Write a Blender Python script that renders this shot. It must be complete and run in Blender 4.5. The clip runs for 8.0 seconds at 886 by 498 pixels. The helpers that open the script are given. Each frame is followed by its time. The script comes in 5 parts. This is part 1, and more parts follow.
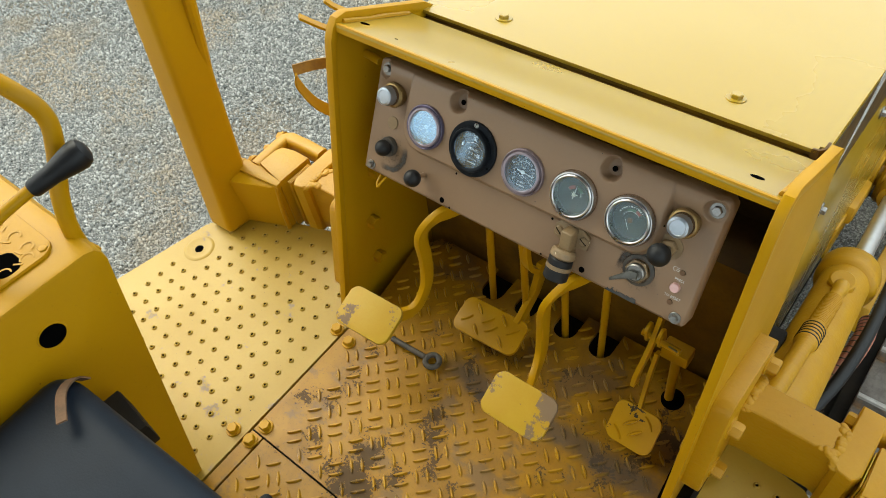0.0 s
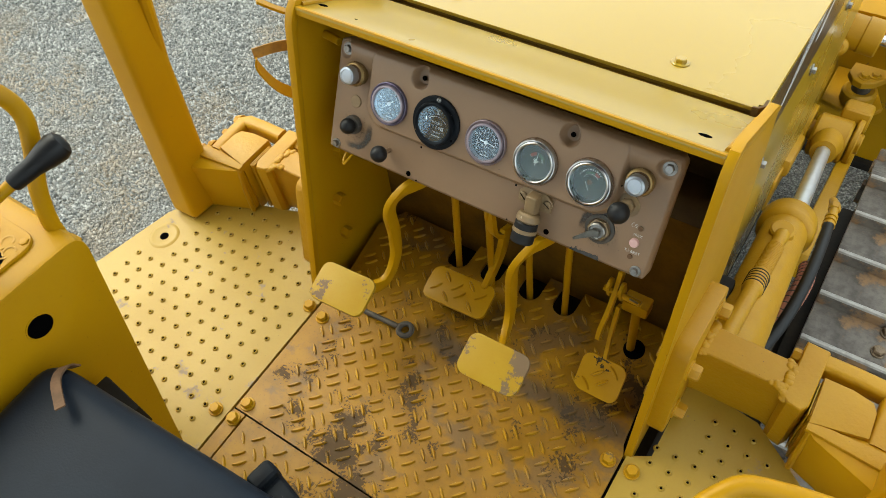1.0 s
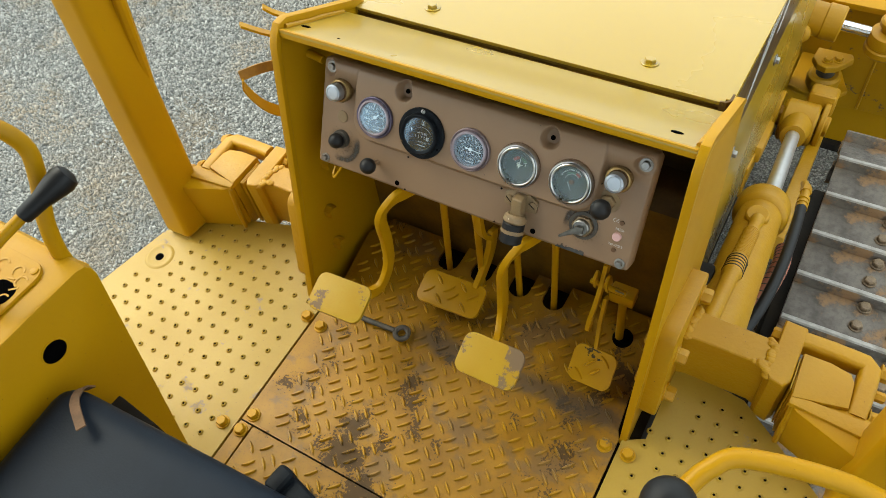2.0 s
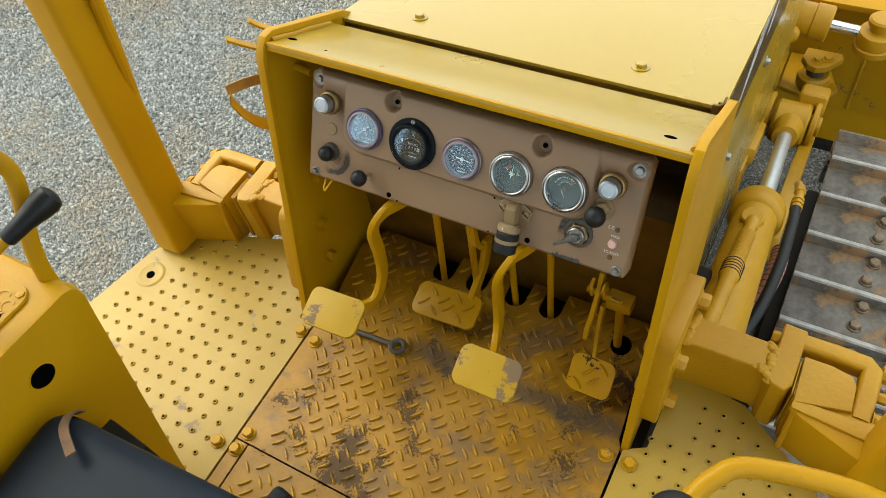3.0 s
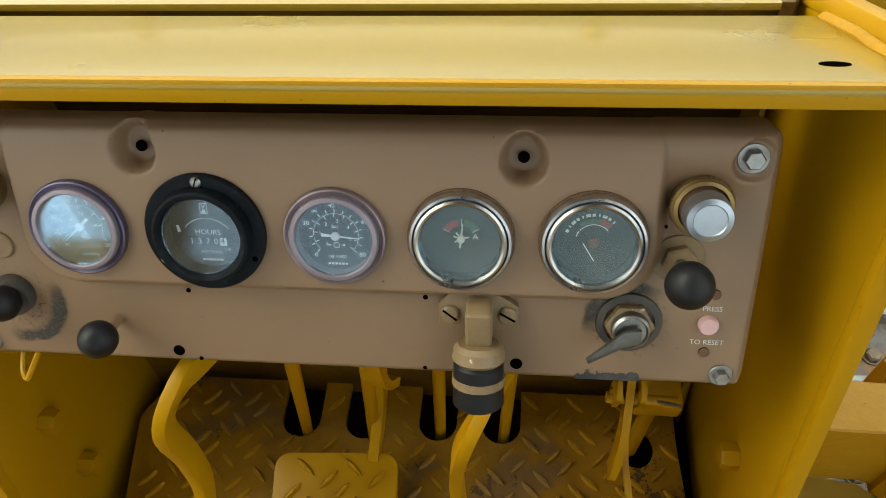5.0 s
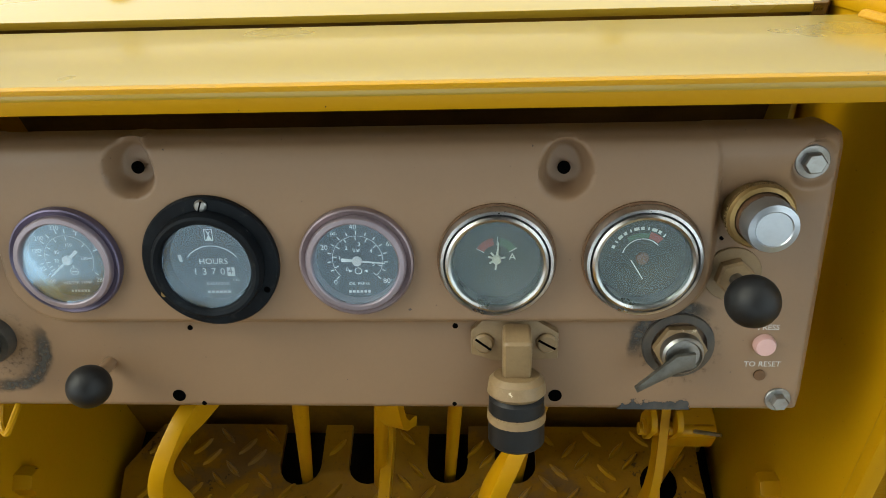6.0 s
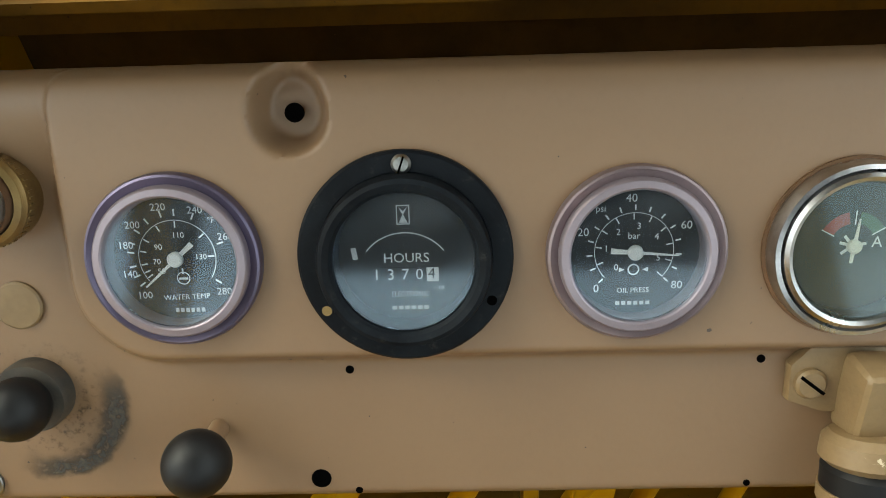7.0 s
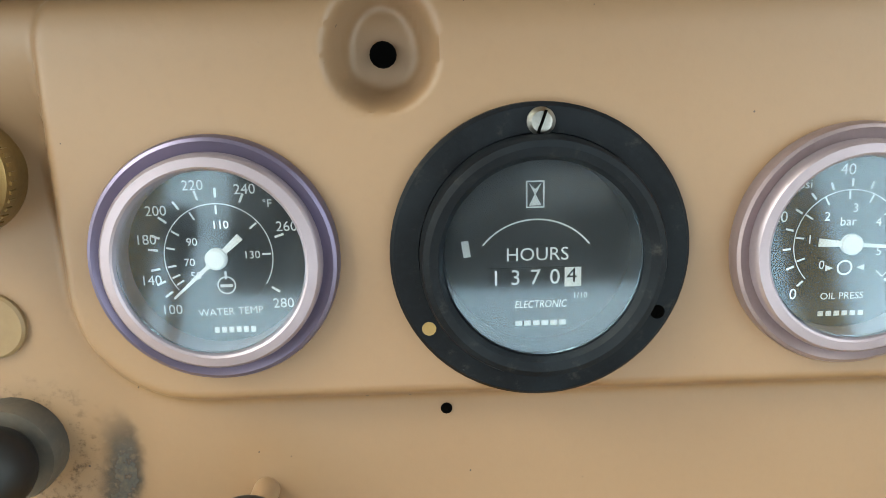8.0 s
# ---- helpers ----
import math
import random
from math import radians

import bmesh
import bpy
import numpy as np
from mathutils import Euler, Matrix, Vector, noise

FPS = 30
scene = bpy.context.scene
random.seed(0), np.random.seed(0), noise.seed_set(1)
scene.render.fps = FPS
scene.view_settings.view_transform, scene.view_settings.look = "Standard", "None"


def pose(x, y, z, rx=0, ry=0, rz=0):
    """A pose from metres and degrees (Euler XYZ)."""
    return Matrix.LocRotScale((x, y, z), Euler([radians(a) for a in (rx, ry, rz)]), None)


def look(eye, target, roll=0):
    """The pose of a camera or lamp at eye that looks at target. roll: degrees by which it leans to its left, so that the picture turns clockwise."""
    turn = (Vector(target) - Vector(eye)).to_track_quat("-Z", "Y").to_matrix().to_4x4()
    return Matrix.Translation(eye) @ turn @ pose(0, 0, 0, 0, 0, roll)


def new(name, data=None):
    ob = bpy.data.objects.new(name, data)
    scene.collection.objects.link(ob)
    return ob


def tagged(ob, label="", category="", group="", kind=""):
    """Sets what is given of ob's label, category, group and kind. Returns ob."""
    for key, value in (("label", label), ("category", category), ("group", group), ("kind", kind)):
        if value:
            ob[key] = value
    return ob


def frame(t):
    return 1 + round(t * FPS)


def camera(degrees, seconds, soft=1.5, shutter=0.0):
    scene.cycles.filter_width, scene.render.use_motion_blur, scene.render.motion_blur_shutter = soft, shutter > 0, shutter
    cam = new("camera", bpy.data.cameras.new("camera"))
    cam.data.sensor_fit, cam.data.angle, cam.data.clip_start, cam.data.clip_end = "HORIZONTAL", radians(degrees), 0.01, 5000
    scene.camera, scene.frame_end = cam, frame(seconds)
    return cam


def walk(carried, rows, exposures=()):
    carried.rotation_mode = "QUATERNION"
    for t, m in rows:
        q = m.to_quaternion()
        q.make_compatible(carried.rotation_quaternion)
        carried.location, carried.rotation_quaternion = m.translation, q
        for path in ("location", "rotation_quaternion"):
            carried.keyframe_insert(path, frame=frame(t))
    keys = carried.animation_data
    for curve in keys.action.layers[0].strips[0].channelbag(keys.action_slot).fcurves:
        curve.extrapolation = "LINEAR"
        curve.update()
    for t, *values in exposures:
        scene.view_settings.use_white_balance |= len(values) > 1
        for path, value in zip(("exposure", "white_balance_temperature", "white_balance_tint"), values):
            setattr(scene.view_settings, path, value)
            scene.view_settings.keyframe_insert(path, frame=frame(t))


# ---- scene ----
cam = camera(61.2, 8.0, soft=0.8)
PATH = [
    (0, (0.5083, -0.5698, 1.1519), (-0.1936, 0.0670, -0.0107), -11.88),
    (0.5, (0.5010, -0.5922, 1.1623), (-0.1235, 0.0639, -0.0333), -9.46),
    (1, (0.5080, -0.6146, 1.1890), (-0.0920, 0.0481, -0.0155), -10.87),
    (2.5, (0.5151, -0.6429, 1.2373), (-0.0536, 0.0432, 0.0307), -12.89),
    (3, (0.5091, -0.6284, 1.2217), (-0.0609, 0.0711, 0.0235), -13.41),
    (3.5, (0.4073, -0.5238, 1.1305), (-0.0360, 0.2504, -0.0754), -9.03),
    (4, (0.2863, -0.3959, 0.9669), (-0.0775, 0.3637, -0.2743), -8.88),
    (4.5, (0.2194, -0.3125, 0.8507), (-0.0031, 0.4791, -0.4038), -6.77),
    (4.7, (0.2045, -0.2960, 0.8244), (0.0163, 0.5229, -0.4182), -6.78),
    (5.8, (0.1770, -0.2733, 0.7819), (0.0949, 0.6302, -0.4127), -4.00),
    (6, (0.1552, -0.2671, 0.7664), (0.0681, 0.6506, -0.4169), -4.62),
    (6.5, (0.0810, -0.2460, 0.6988), (-0.0180, 0.7437, -0.4240), -5.26),
    (7, (0.0188, -0.2069, 0.6259), (-0.0179, 0.8555, -0.4324), -2.72),
    (7.5, (-0.0169, -0.1754, 0.5799), (-0.0418, 0.9109, -0.4541), -2.16),
    (8, (-0.0293, -0.1576, 0.5684), (-0.0110, 0.9320, -0.4623), -1.12),
]
walk(cam, [(t, look(eye, target, roll)) for t, eye, target, roll in PATH],
     [(0, 1.87, 6500, -3), (4.0, 1.87, 6500, -3), (5.8, 1.90, 6500, -4), (6.5, 2.00, 6500, -2), (7.0, 2.15, 6600, -4), (7.5, 2.82, 6600, -5), (8.0, 3.02, 6600, -5)])

# ---- world and sun ----
world = bpy.data.worlds.new("world")
scene.world = world
world.use_nodes = True
wn = world.node_tree.nodes
sky = wn.new("ShaderNodeTexSky")
sky.sky_type = "NISHITA"
sky.sun_disc = False
sky.sun_elevation, sky.sun_rotation = radians(47), radians(-81)
sky.air_density, sky.dust_density, sky.ozone_density = 1.0, 6.0, 1.0
cover = wn.new("ShaderNodeMix")
cover.data_type = "RGBA"
cover.inputs[0].default_value = 0.70
# the cloud cover is brighter overhead than at the horizon
where = wn.new("ShaderNodeTexCoord")
height = wn.new("ShaderNodeSeparateXYZ")
grade = wn.new("ShaderNodeMapRange")
cloud = wn.new("ShaderNodeMix")
cloud.data_type = "RGBA"
cloud.inputs[6].default_value, cloud.inputs[7].default_value = (5.2, 5.6, 6.3, 1), (8.8, 8.8, 8.7, 1)
world.node_tree.links.new(where.outputs["Generated"], height.inputs[0])
world.node_tree.links.new(height.outputs[2], grade.inputs[0])
world.node_tree.links.new(grade.outputs[0], cloud.inputs[0])
world.node_tree.links.new(cloud.outputs[2], cover.inputs[7])
world.node_tree.links.new(sky.outputs[0], cover.inputs[6])
world.node_tree.links.new(cover.outputs[2], wn["Background"].inputs[0])
wn["Background"].inputs[1].default_value = 0.098
sun = new("sun", bpy.data.lights.new("sun", "SUN"))
sun.data.energy, sun.data.angle, sun.data.color = 0.85, radians(42), (1.0, 0.94, 0.84)
sun.matrix_world = look((-3.0, 0.45, 3.3), (0, 0, 0))


# ---- materials ----
def nodes_of(name):
    m = bpy.data.materials.new(name)
    m.use_nodes = True
    nt = m.node_tree
    return m, nt, nt.nodes["Principled BSDF"]


def noise_tex(nt, scale, detail=6.0, rough=0.55, coord="Object", stretch=None):
    c = nt.nodes.new("ShaderNodeTexCoord")
    n = nt.nodes.new("ShaderNodeTexNoise")
    n.inputs["Scale"].default_value, n.inputs["Detail"].default_value, n.inputs["Roughness"].default_value = scale, detail, rough
    if stretch:
        mp = nt.nodes.new("ShaderNodeMapping")
        mp.inputs["Scale"].default_value = stretch
        nt.links.new(c.outputs[coord], mp.inputs[0])
        nt.links.new(mp.outputs[0], n.inputs["Vector"])
    else:
        nt.links.new(c.outputs[coord], n.inputs["Vector"])
    return n.outputs[0]


def ramp(nt, src, lo, hi):
    r = nt.nodes.new("ShaderNodeMapRange")
    r.inputs[1].default_value, r.inputs[2].default_value = lo, hi
    r.interpolation_type = "SMOOTHSTEP"
    nt.links.new(src, r.inputs[0])
    return r.outputs[0]


def mixc(nt, fac, a, b):
    m = nt.nodes.new("ShaderNodeMix")
    m.data_type = "RGBA"
    for sock, v in ((m.inputs[0], fac), (m.inputs[6], a), (m.inputs[7], b)):
        if isinstance(v, (int, float)):
            sock.default_value = v
        elif isinstance(v, tuple):
            sock.default_value = (*v, 1)
        else:
            nt.links.new(v, sock)
    return m.outputs[2]


def maths(nt, op, a, b):
    m = nt.nodes.new("ShaderNodeMath")
    m.operation = op
    for sock, v in zip(m.inputs, (a, b)):
        if isinstance(v, (int, float)):
            sock.default_value = v
        else:
            nt.links.new(v, sock)
    return m.outputs[0]


def bump(nt, bsdf, height, strength, dist=0.001):
    b = nt.nodes.new("ShaderNodeBump")
    b.inputs["Strength"].default_value, b.inputs["Distance"].default_value = strength, dist
    nt.links.new(height, b.inputs["Height"])
    nt.links.new(b.outputs[0], bsdf.inputs["Normal"])


def surface(name, base, dark, rough, metal=0.0, big=6.0, fine=180.0, amount=0.5, relief=0.25, dist=0.0006,
            worn=None, worn_at=(0.62, 0.66), worn_scale=22.0, specks=None, coat=0.0, spec=0.5):
    """Paint, metal, rubber or plastic: two scales of colour change, fine relief, optional worn patches and specks."""
    m, nt, p = nodes_of(name)
    a = noise_tex(nt, big, 5.0)
    f = noise_tex(nt, fine, 3.0)
    col = mixc(nt, maths(nt, "MULTIPLY", ramp(nt, a, 0.35, 0.72), amount), base, dark)
    col = mixc(nt, maths(nt, "MULTIPLY", ramp(nt, f, 0.45, 0.75), amount * 0.35), col, dark)
    r = maths(nt, "ADD", maths(nt, "MULTIPLY", a, 0.25), rough - 0.12)
    if worn:
        w = ramp(nt, noise_tex(nt, worn_scale, 9.0, 0.68), *worn_at)
        col = mixc(nt, w, col, worn)
        r = maths(nt, "ADD", r, maths(nt, "MULTIPLY", w, 0.25))
    if specks:
        col = mixc(nt, ramp(nt, noise_tex(nt, 330.0, 2.0, 0.4), 0.765, 0.785), col, specks)
    nt.links.new(col, p.inputs["Base Color"])
    nt.links.new(r, p.inputs["Roughness"])
    p.inputs["Metallic"].default_value = metal
    p.inputs["Specular IOR Level"].default_value = spec
    p.inputs["Coat Weight"].default_value = coat
    p.inputs["Coat Roughness"].default_value = 0.18
    bump(nt, p, maths(nt, "ADD", maths(nt, "MULTIPLY", a, 0.6), f), relief, dist)
    return m


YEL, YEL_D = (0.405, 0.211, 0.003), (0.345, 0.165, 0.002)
GREYED = (0.15, 0.098, 0.050)
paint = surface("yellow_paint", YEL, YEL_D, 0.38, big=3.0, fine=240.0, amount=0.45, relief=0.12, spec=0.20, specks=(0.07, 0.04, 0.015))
# Same yellow made paler and greener: sky sheen put into the base colour.
hood_sky_yellow = surface("sky_paled_hood_yellow", (0.325, 0.210, 0.016), (0.300, 0.185, 0.012), 0.28, big=2.0, fine=320.0, amount=0.35, relief=0.05, coat=0.55, spec=0.4)
paint_cast = surface("yellow_cast_paint", YEL, YEL_D, 0.45, big=9.0, fine=130.0, amount=0.55, relief=0.6, dist=0.0015, spec=0.34, specks=(0.07, 0.04, 0.015))
paint_worn = surface("yellow_worn_paint", YEL, YEL_D, 0.46, big=8.0, fine=200.0, amount=0.5, relief=0.3, worn=GREYED, worn_at=(0.61, 0.66), spec=0.22)
paint_pad = surface("yellow_pedal_paint", (0.365, 0.228, 0.016), (0.335, 0.175, 0.005), 0.48, big=14.0, fine=240.0, amount=0.5, relief=0.3, worn=(0.165, 0.108, 0.060), worn_at=(0.57, 0.60), worn_scale=16.0, spec=0.22)
paint_chipped = surface("yellow_chipped_paint", YEL, YEL_D, 0.48, big=14.0, fine=240.0, amount=0.5, relief=0.3, worn=(0.035, 0.024, 0.012), worn_at=(0.60, 0.615), worn_scale=38.0, spec=0.22)
paint_deck = surface("yellow_dusty_deck_paint", (0.325, 0.207, 0.022), (0.265, 0.158, 0.016), 0.46, big=5.0, fine=170.0, amount=0.6, relief=0.3, worn=(0.20, 0.145, 0.095), worn_at=(0.60, 0.67), worn_scale=15.0, spec=0.35, specks=(0.07, 0.045, 0.02))
brown = surface("brown_panel_paint", (0.230, 0.144, 0.081), (0.200, 0.120, 0.066), 0.46, big=7.0, fine=300.0, amount=0.45, relief=0.10, specks=(0.06, 0.04, 0.03))
black_plastic = surface("black_plastic", (0.003, 0.004, 0.006), (0.009, 0.012, 0.016), 0.55, big=45.0, fine=520.0, amount=0.8, relief=0.4, dist=0.0003, spec=0.12, worn=(0.040, 0.039, 0.037), worn_at=(0.56, 0.80), worn_scale=170.0, specks=(0.11, 0.11, 0.11))
black_rubber = surface("black_rubber", (0.005, 0.005, 0.006), (0.013, 0.013, 0.013), 0.50, big=20.0, fine=300.0, amount=0.5, relief=0.3, dist=0.0003, spec=0.3)
vinyl = surface("dark_vinyl", (0.0065, 0.0105, 0.0175), (0.013, 0.018, 0.027), 0.50, big=9.0, fine=420.0, amount=0.7, relief=0.45, dist=0.0005, spec=0.10)
chrome = surface("chrome", (0.72, 0.73, 0.75), (0.55, 0.55, 0.55), 0.20, 1.0, big=30.0, fine=300.0, amount=0.3, relief=0.04)
bezel_chrome = surface("dulled_bezel_chrome", (0.56, 0.56, 0.57), (0.30, 0.28, 0.26), 0.30, 1.0, big=70.0, fine=400.0, amount=0.7, relief=0.15)
satin_chrome = surface("satin_chrome", (0.72, 0.73, 0.74), (0.55, 0.55, 0.55), 0.42, 1.0, big=30.0, fine=300.0, amount=0.3, relief=0.04)
steel = surface("dull_steel", (0.34, 0.34, 0.33), (0.16, 0.13, 0.10), 0.42, 1.0, big=60.0, fine=400.0, amount=0.7, relief=0.2)
key_steel = surface("dark_key_steel", (0.15, 0.145, 0.13), (0.07, 0.062, 0.05), 0.45, 0.8, big=60.0, fine=400.0, amount=0.7, relief=0.2)
purple = surface("oxidised_purple_metal", (0.120, 0.105, 0.170), (0.165, 0.135, 0.185), 0.38, 0.7, big=25.0, fine=300.0, amount=0.5, relief=0.08)
lilac = surface("oxidised_lilac_metal", (0.30, 0.255, 0.290), (0.21, 0.172, 0.200), 0.42, 0.55, big=25.0, fine=300.0, amount=0.5, relief=0.08)
rose = surface("oxidised_rose_metal", (0.27, 0.212, 0.225), (0.16, 0.120, 0.126), 0.40, 0.6, big=25.0, fine=300.0, amount=0.6, relief=0.08)
brass = surface("tarnished_brass", (0.30, 0.20, 0.075), (0.16, 0.10, 0.05), 0.45, 0.7, big=60.0, fine=400.0, amount=0.6, relief=0.2)
tan_cast = surface("tan_painted_casting", (0.22, 0.148, 0.072), (0.16, 0.103, 0.05), 0.5, 0.0, big=50.0, fine=400.0, amount=0.6, relief=0.25, worn=(0.55, 0.47, 0.33), worn_at=(0.66, 0.69), worn_scale=60.0)
dial_black = surface("dial_black", (0.004, 0.004, 0.0045), (0.006, 0.006, 0.006), 0.8, big=30.0, fine=60.0, amount=0.3, relief=0.0, spec=0.1)
dial_grey = surface("faded_dial", (0.050, 0.055, 0.047), (0.085, 0.080, 0.064), 0.7, big=40.0, fine=120.0, amount=0.6, relief=0.0, spec=0.15)
white_ink = surface("white_ink", (0.62, 0.62, 0.60), (0.45, 0.45, 0.43), 0.6, big=60.0, fine=600.0, amount=0.4, relief=0.0)
red_ink = surface("faded_red_ink", (0.30, 0.06, 0.045), (0.2, 0.05, 0.04), 0.6, big=60.0, amount=0.4, relief=0.0)
green_ink = surface("faded_green_ink", (0.07, 0.13, 0.07), (0.05, 0.08, 0.05), 0.6, big=60.0, amount=0.4, relief=0.0)
black_hole = surface("dark_inside", (0.0015, 0.0015, 0.0015), (0.002, 0.002, 0.002), 0.9, relief=0.0, spec=0.0)
grime = surface("oily_grime", (0.035, 0.032, 0.028), (0.09, 0.07, 0.05), 0.6, big=40.0, fine=300.0, amount=0.8, relief=0.4)
track_steel = surface("worn_track_steel", (0.140, 0.120, 0.102), (0.040, 0.032, 0.026), 0.55, 0.1, big=15.0, fine=95.0, amount=1.0, relief=1.0, dist=0.003,
                      worn=(0.230, 0.135, 0.066), worn_at=(0.50, 0.60), worn_scale=8.0, specks=(0.03, 0.02, 0.014))
track_bolt_steel = surface("rusty_bolt_steel", (0.200, 0.140, 0.082), (0.085, 0.058, 0.036), 0.65, 0.0, big=60.0, fine=220.0, amount=0.9, relief=0.8, dist=0.0015)
bright_steel = surface("polished_steel_edge", (0.36, 0.345, 0.325), (0.17, 0.15, 0.13), 0.45, 0.35, big=18.0, fine=160.0, amount=0.9, relief=0.5)
strap_rust = surface("rusty_yellow_strap", (0.34, 0.165, 0.008), (0.15, 0.07, 0.010), 0.6, big=30.0, fine=220.0, amount=0.9, relief=0.5)
rust = surface("rust", (0.14, 0.07, 0.03), (0.07, 0.04, 0.02), 0.8, big=40.0, fine=300.0, amount=0.8, relief=0.6)
orange_hose = surface("faded_orange_hose", (0.42, 0.16, 0.10), (0.30, 0.11, 0.07), 0.6, big=30.0, fine=200.0, amount=0.5, relief=0.3)
white_decal = surface("white_decal", (0.50, 0.50, 0.49), (0.38, 0.38, 0.37), 0.4, big=20.0, amount=0.4, relief=0.05)
# Black colour for the dark reflection painted on the hood side.
dark_reflection_band = surface("dark_reflection_band", (0.02, 0.02, 0.022), (0.04, 0.035, 0.03), 0.3, big=20.0, amount=0.4, relief=0.05)
# Next two browns carry the shade inside the cowl; the specks are rust.
bulkhead = surface("shade_dark_bulkhead_paint", (0.062, 0.034, 0.008), (0.024, 0.014, 0.005), 0.6, big=14.0, fine=140.0, amount=0.9, relief=0.4, specks=(0.10, 0.05, 0.02), spec=0.2)
shade_brown = surface("shade_brown_yellow_paint", (0.190, 0.092, 0.006), (0.075, 0.040, 0.008), 0.5, big=9.0, fine=140.0, amount=0.9, relief=0.4, specks=(0.04, 0.02, 0.01), spec=0.2)
undercarriage = surface("dark_oily_steel", (0.008, 0.007, 0.006), (0.026, 0.019, 0.012), 0.7, big=12.0, fine=150.0, amount=0.8, relief=0.6, spec=0.12)


def clear_glass(name, tint=(0.96, 0.97, 0.98), mirror=1.0):
    """A thin clear pane: lets light straight through and mirrors by a scaled Fresnel law, tinted sky blue."""
    m, nt, p = nodes_of(name)
    clear, gloss = nt.nodes.new("ShaderNodeBsdfTransparent"), nt.nodes.new("ShaderNodeBsdfGlossy")
    # The gloss tint puts the blue of the sky into the mirror.
    clear.inputs[0].default_value, gloss.inputs[0].default_value = (*tint, 1), (0.70, 0.87, 1, 1)
    gloss.inputs["Roughness"].default_value = 0.07
    fr, mx = nt.nodes.new("ShaderNodeFresnel"), nt.nodes.new("ShaderNodeMixShader")
    fr.inputs[0].default_value = 1.66
    nt.links.new(maths(nt, "MULTIPLY", fr.outputs[0], mirror), mx.inputs[0])
    nt.links.new(clear.outputs[0], mx.inputs[1])
    nt.links.new(gloss.outputs[0], mx.inputs[2])
    # Bluish haze: part dust, part painted veil of reflected sky.
    dust_veil, dm = nt.nodes.new("ShaderNodeBsdfDiffuse"), nt.nodes.new("ShaderNodeMixShader")
    dust_veil.inputs[0].default_value = (0.50, 0.56, 0.62, 1)
    haze = maths(nt, "ADD", 0.016, maths(nt, "MULTIPLY", ramp(nt, noise_tex(nt, 38.0, 3.0, 0.5), 0.40, 0.75), 0.030))
    nt.links.new(haze, dm.inputs[0])
    nt.links.new(mx.outputs[0], dm.inputs[1])
    nt.links.new(dust_veil.outputs[0], dm.inputs[2])
    nt.links.new(dm.outputs[0], nt.nodes["Material Output"].inputs[0])
    return m


glass = clear_glass("gauge_glass", mirror=0.68)
old_glass = clear_glass("dulled_gauge_glass", (0.93, 0.94, 0.88), 0.4)
lamp_glass = surface("frosted_lamp_cap", (0.40, 0.43, 0.47), (0.27, 0.29, 0.32), 0.36, 0.9, big=60.0, fine=300.0, amount=0.4, relief=0.1)


def ground_material():
    m, nt, p = nodes_of("gravel_ground")
    c = nt.nodes.new("ShaderNodeTexCoord")
    v = nt.nodes.new("ShaderNodeTexVoronoi")
    v.inputs["Scale"].default_value = 125.0
    nt.links.new(c.outputs["Object"], v.inputs["Vector"])
    g = nt.nodes.new("ShaderNodeSeparateColor")
    nt.links.new(v.outputs["Color"], g.inputs[0])
    f = noise_tex(nt, 160.0, 5.0, 0.7)
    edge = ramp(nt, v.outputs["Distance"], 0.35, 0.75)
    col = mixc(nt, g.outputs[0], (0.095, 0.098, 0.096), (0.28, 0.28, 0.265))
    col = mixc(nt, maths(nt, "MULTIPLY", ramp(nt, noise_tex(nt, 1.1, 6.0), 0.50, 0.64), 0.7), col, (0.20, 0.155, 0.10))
    # Cell borders go near black: shade between stones put into the colour.
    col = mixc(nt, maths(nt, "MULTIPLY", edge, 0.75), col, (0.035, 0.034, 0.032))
    nt.links.new(col, p.inputs["Base Color"])
    p.inputs["Roughness"].default_value = 0.9
    bump(nt, p, maths(nt, "SUBTRACT", maths(nt, "MULTIPLY", f, 0.3), v.outputs["Distance"]), 1.0, 0.008)
    return m


def stone_material():
    m, nt, p = nodes_of("gravel_stone")
    g = nt.nodes.new("ShaderNodeNewGeometry")
    f = noise_tex(nt, 140.0, 4.0)
    col = mixc(nt, ramp(nt, g.outputs["Random Per Island"], 0.0, 1.0), (0.115, 0.119, 0.116), (0.36, 0.36, 0.34))
    col = mixc(nt, maths(nt, "MULTIPLY", ramp(nt, noise_tex(nt, 1.5, 7.0, 0.62), 0.48, 0.62), 0.62), col, (0.29, 0.225, 0.145))
    col = mixc(nt, maths(nt, "MULTIPLY", ramp(nt, f, 0.4, 0.7), 0.4), col, (0.075, 0.075, 0.072))
    nt.links.new(col, p.inputs["Base Color"])
    p.inputs["Roughness"].default_value = 0.8
    bump(nt, p, f, 0.5, 0.002)
    return m


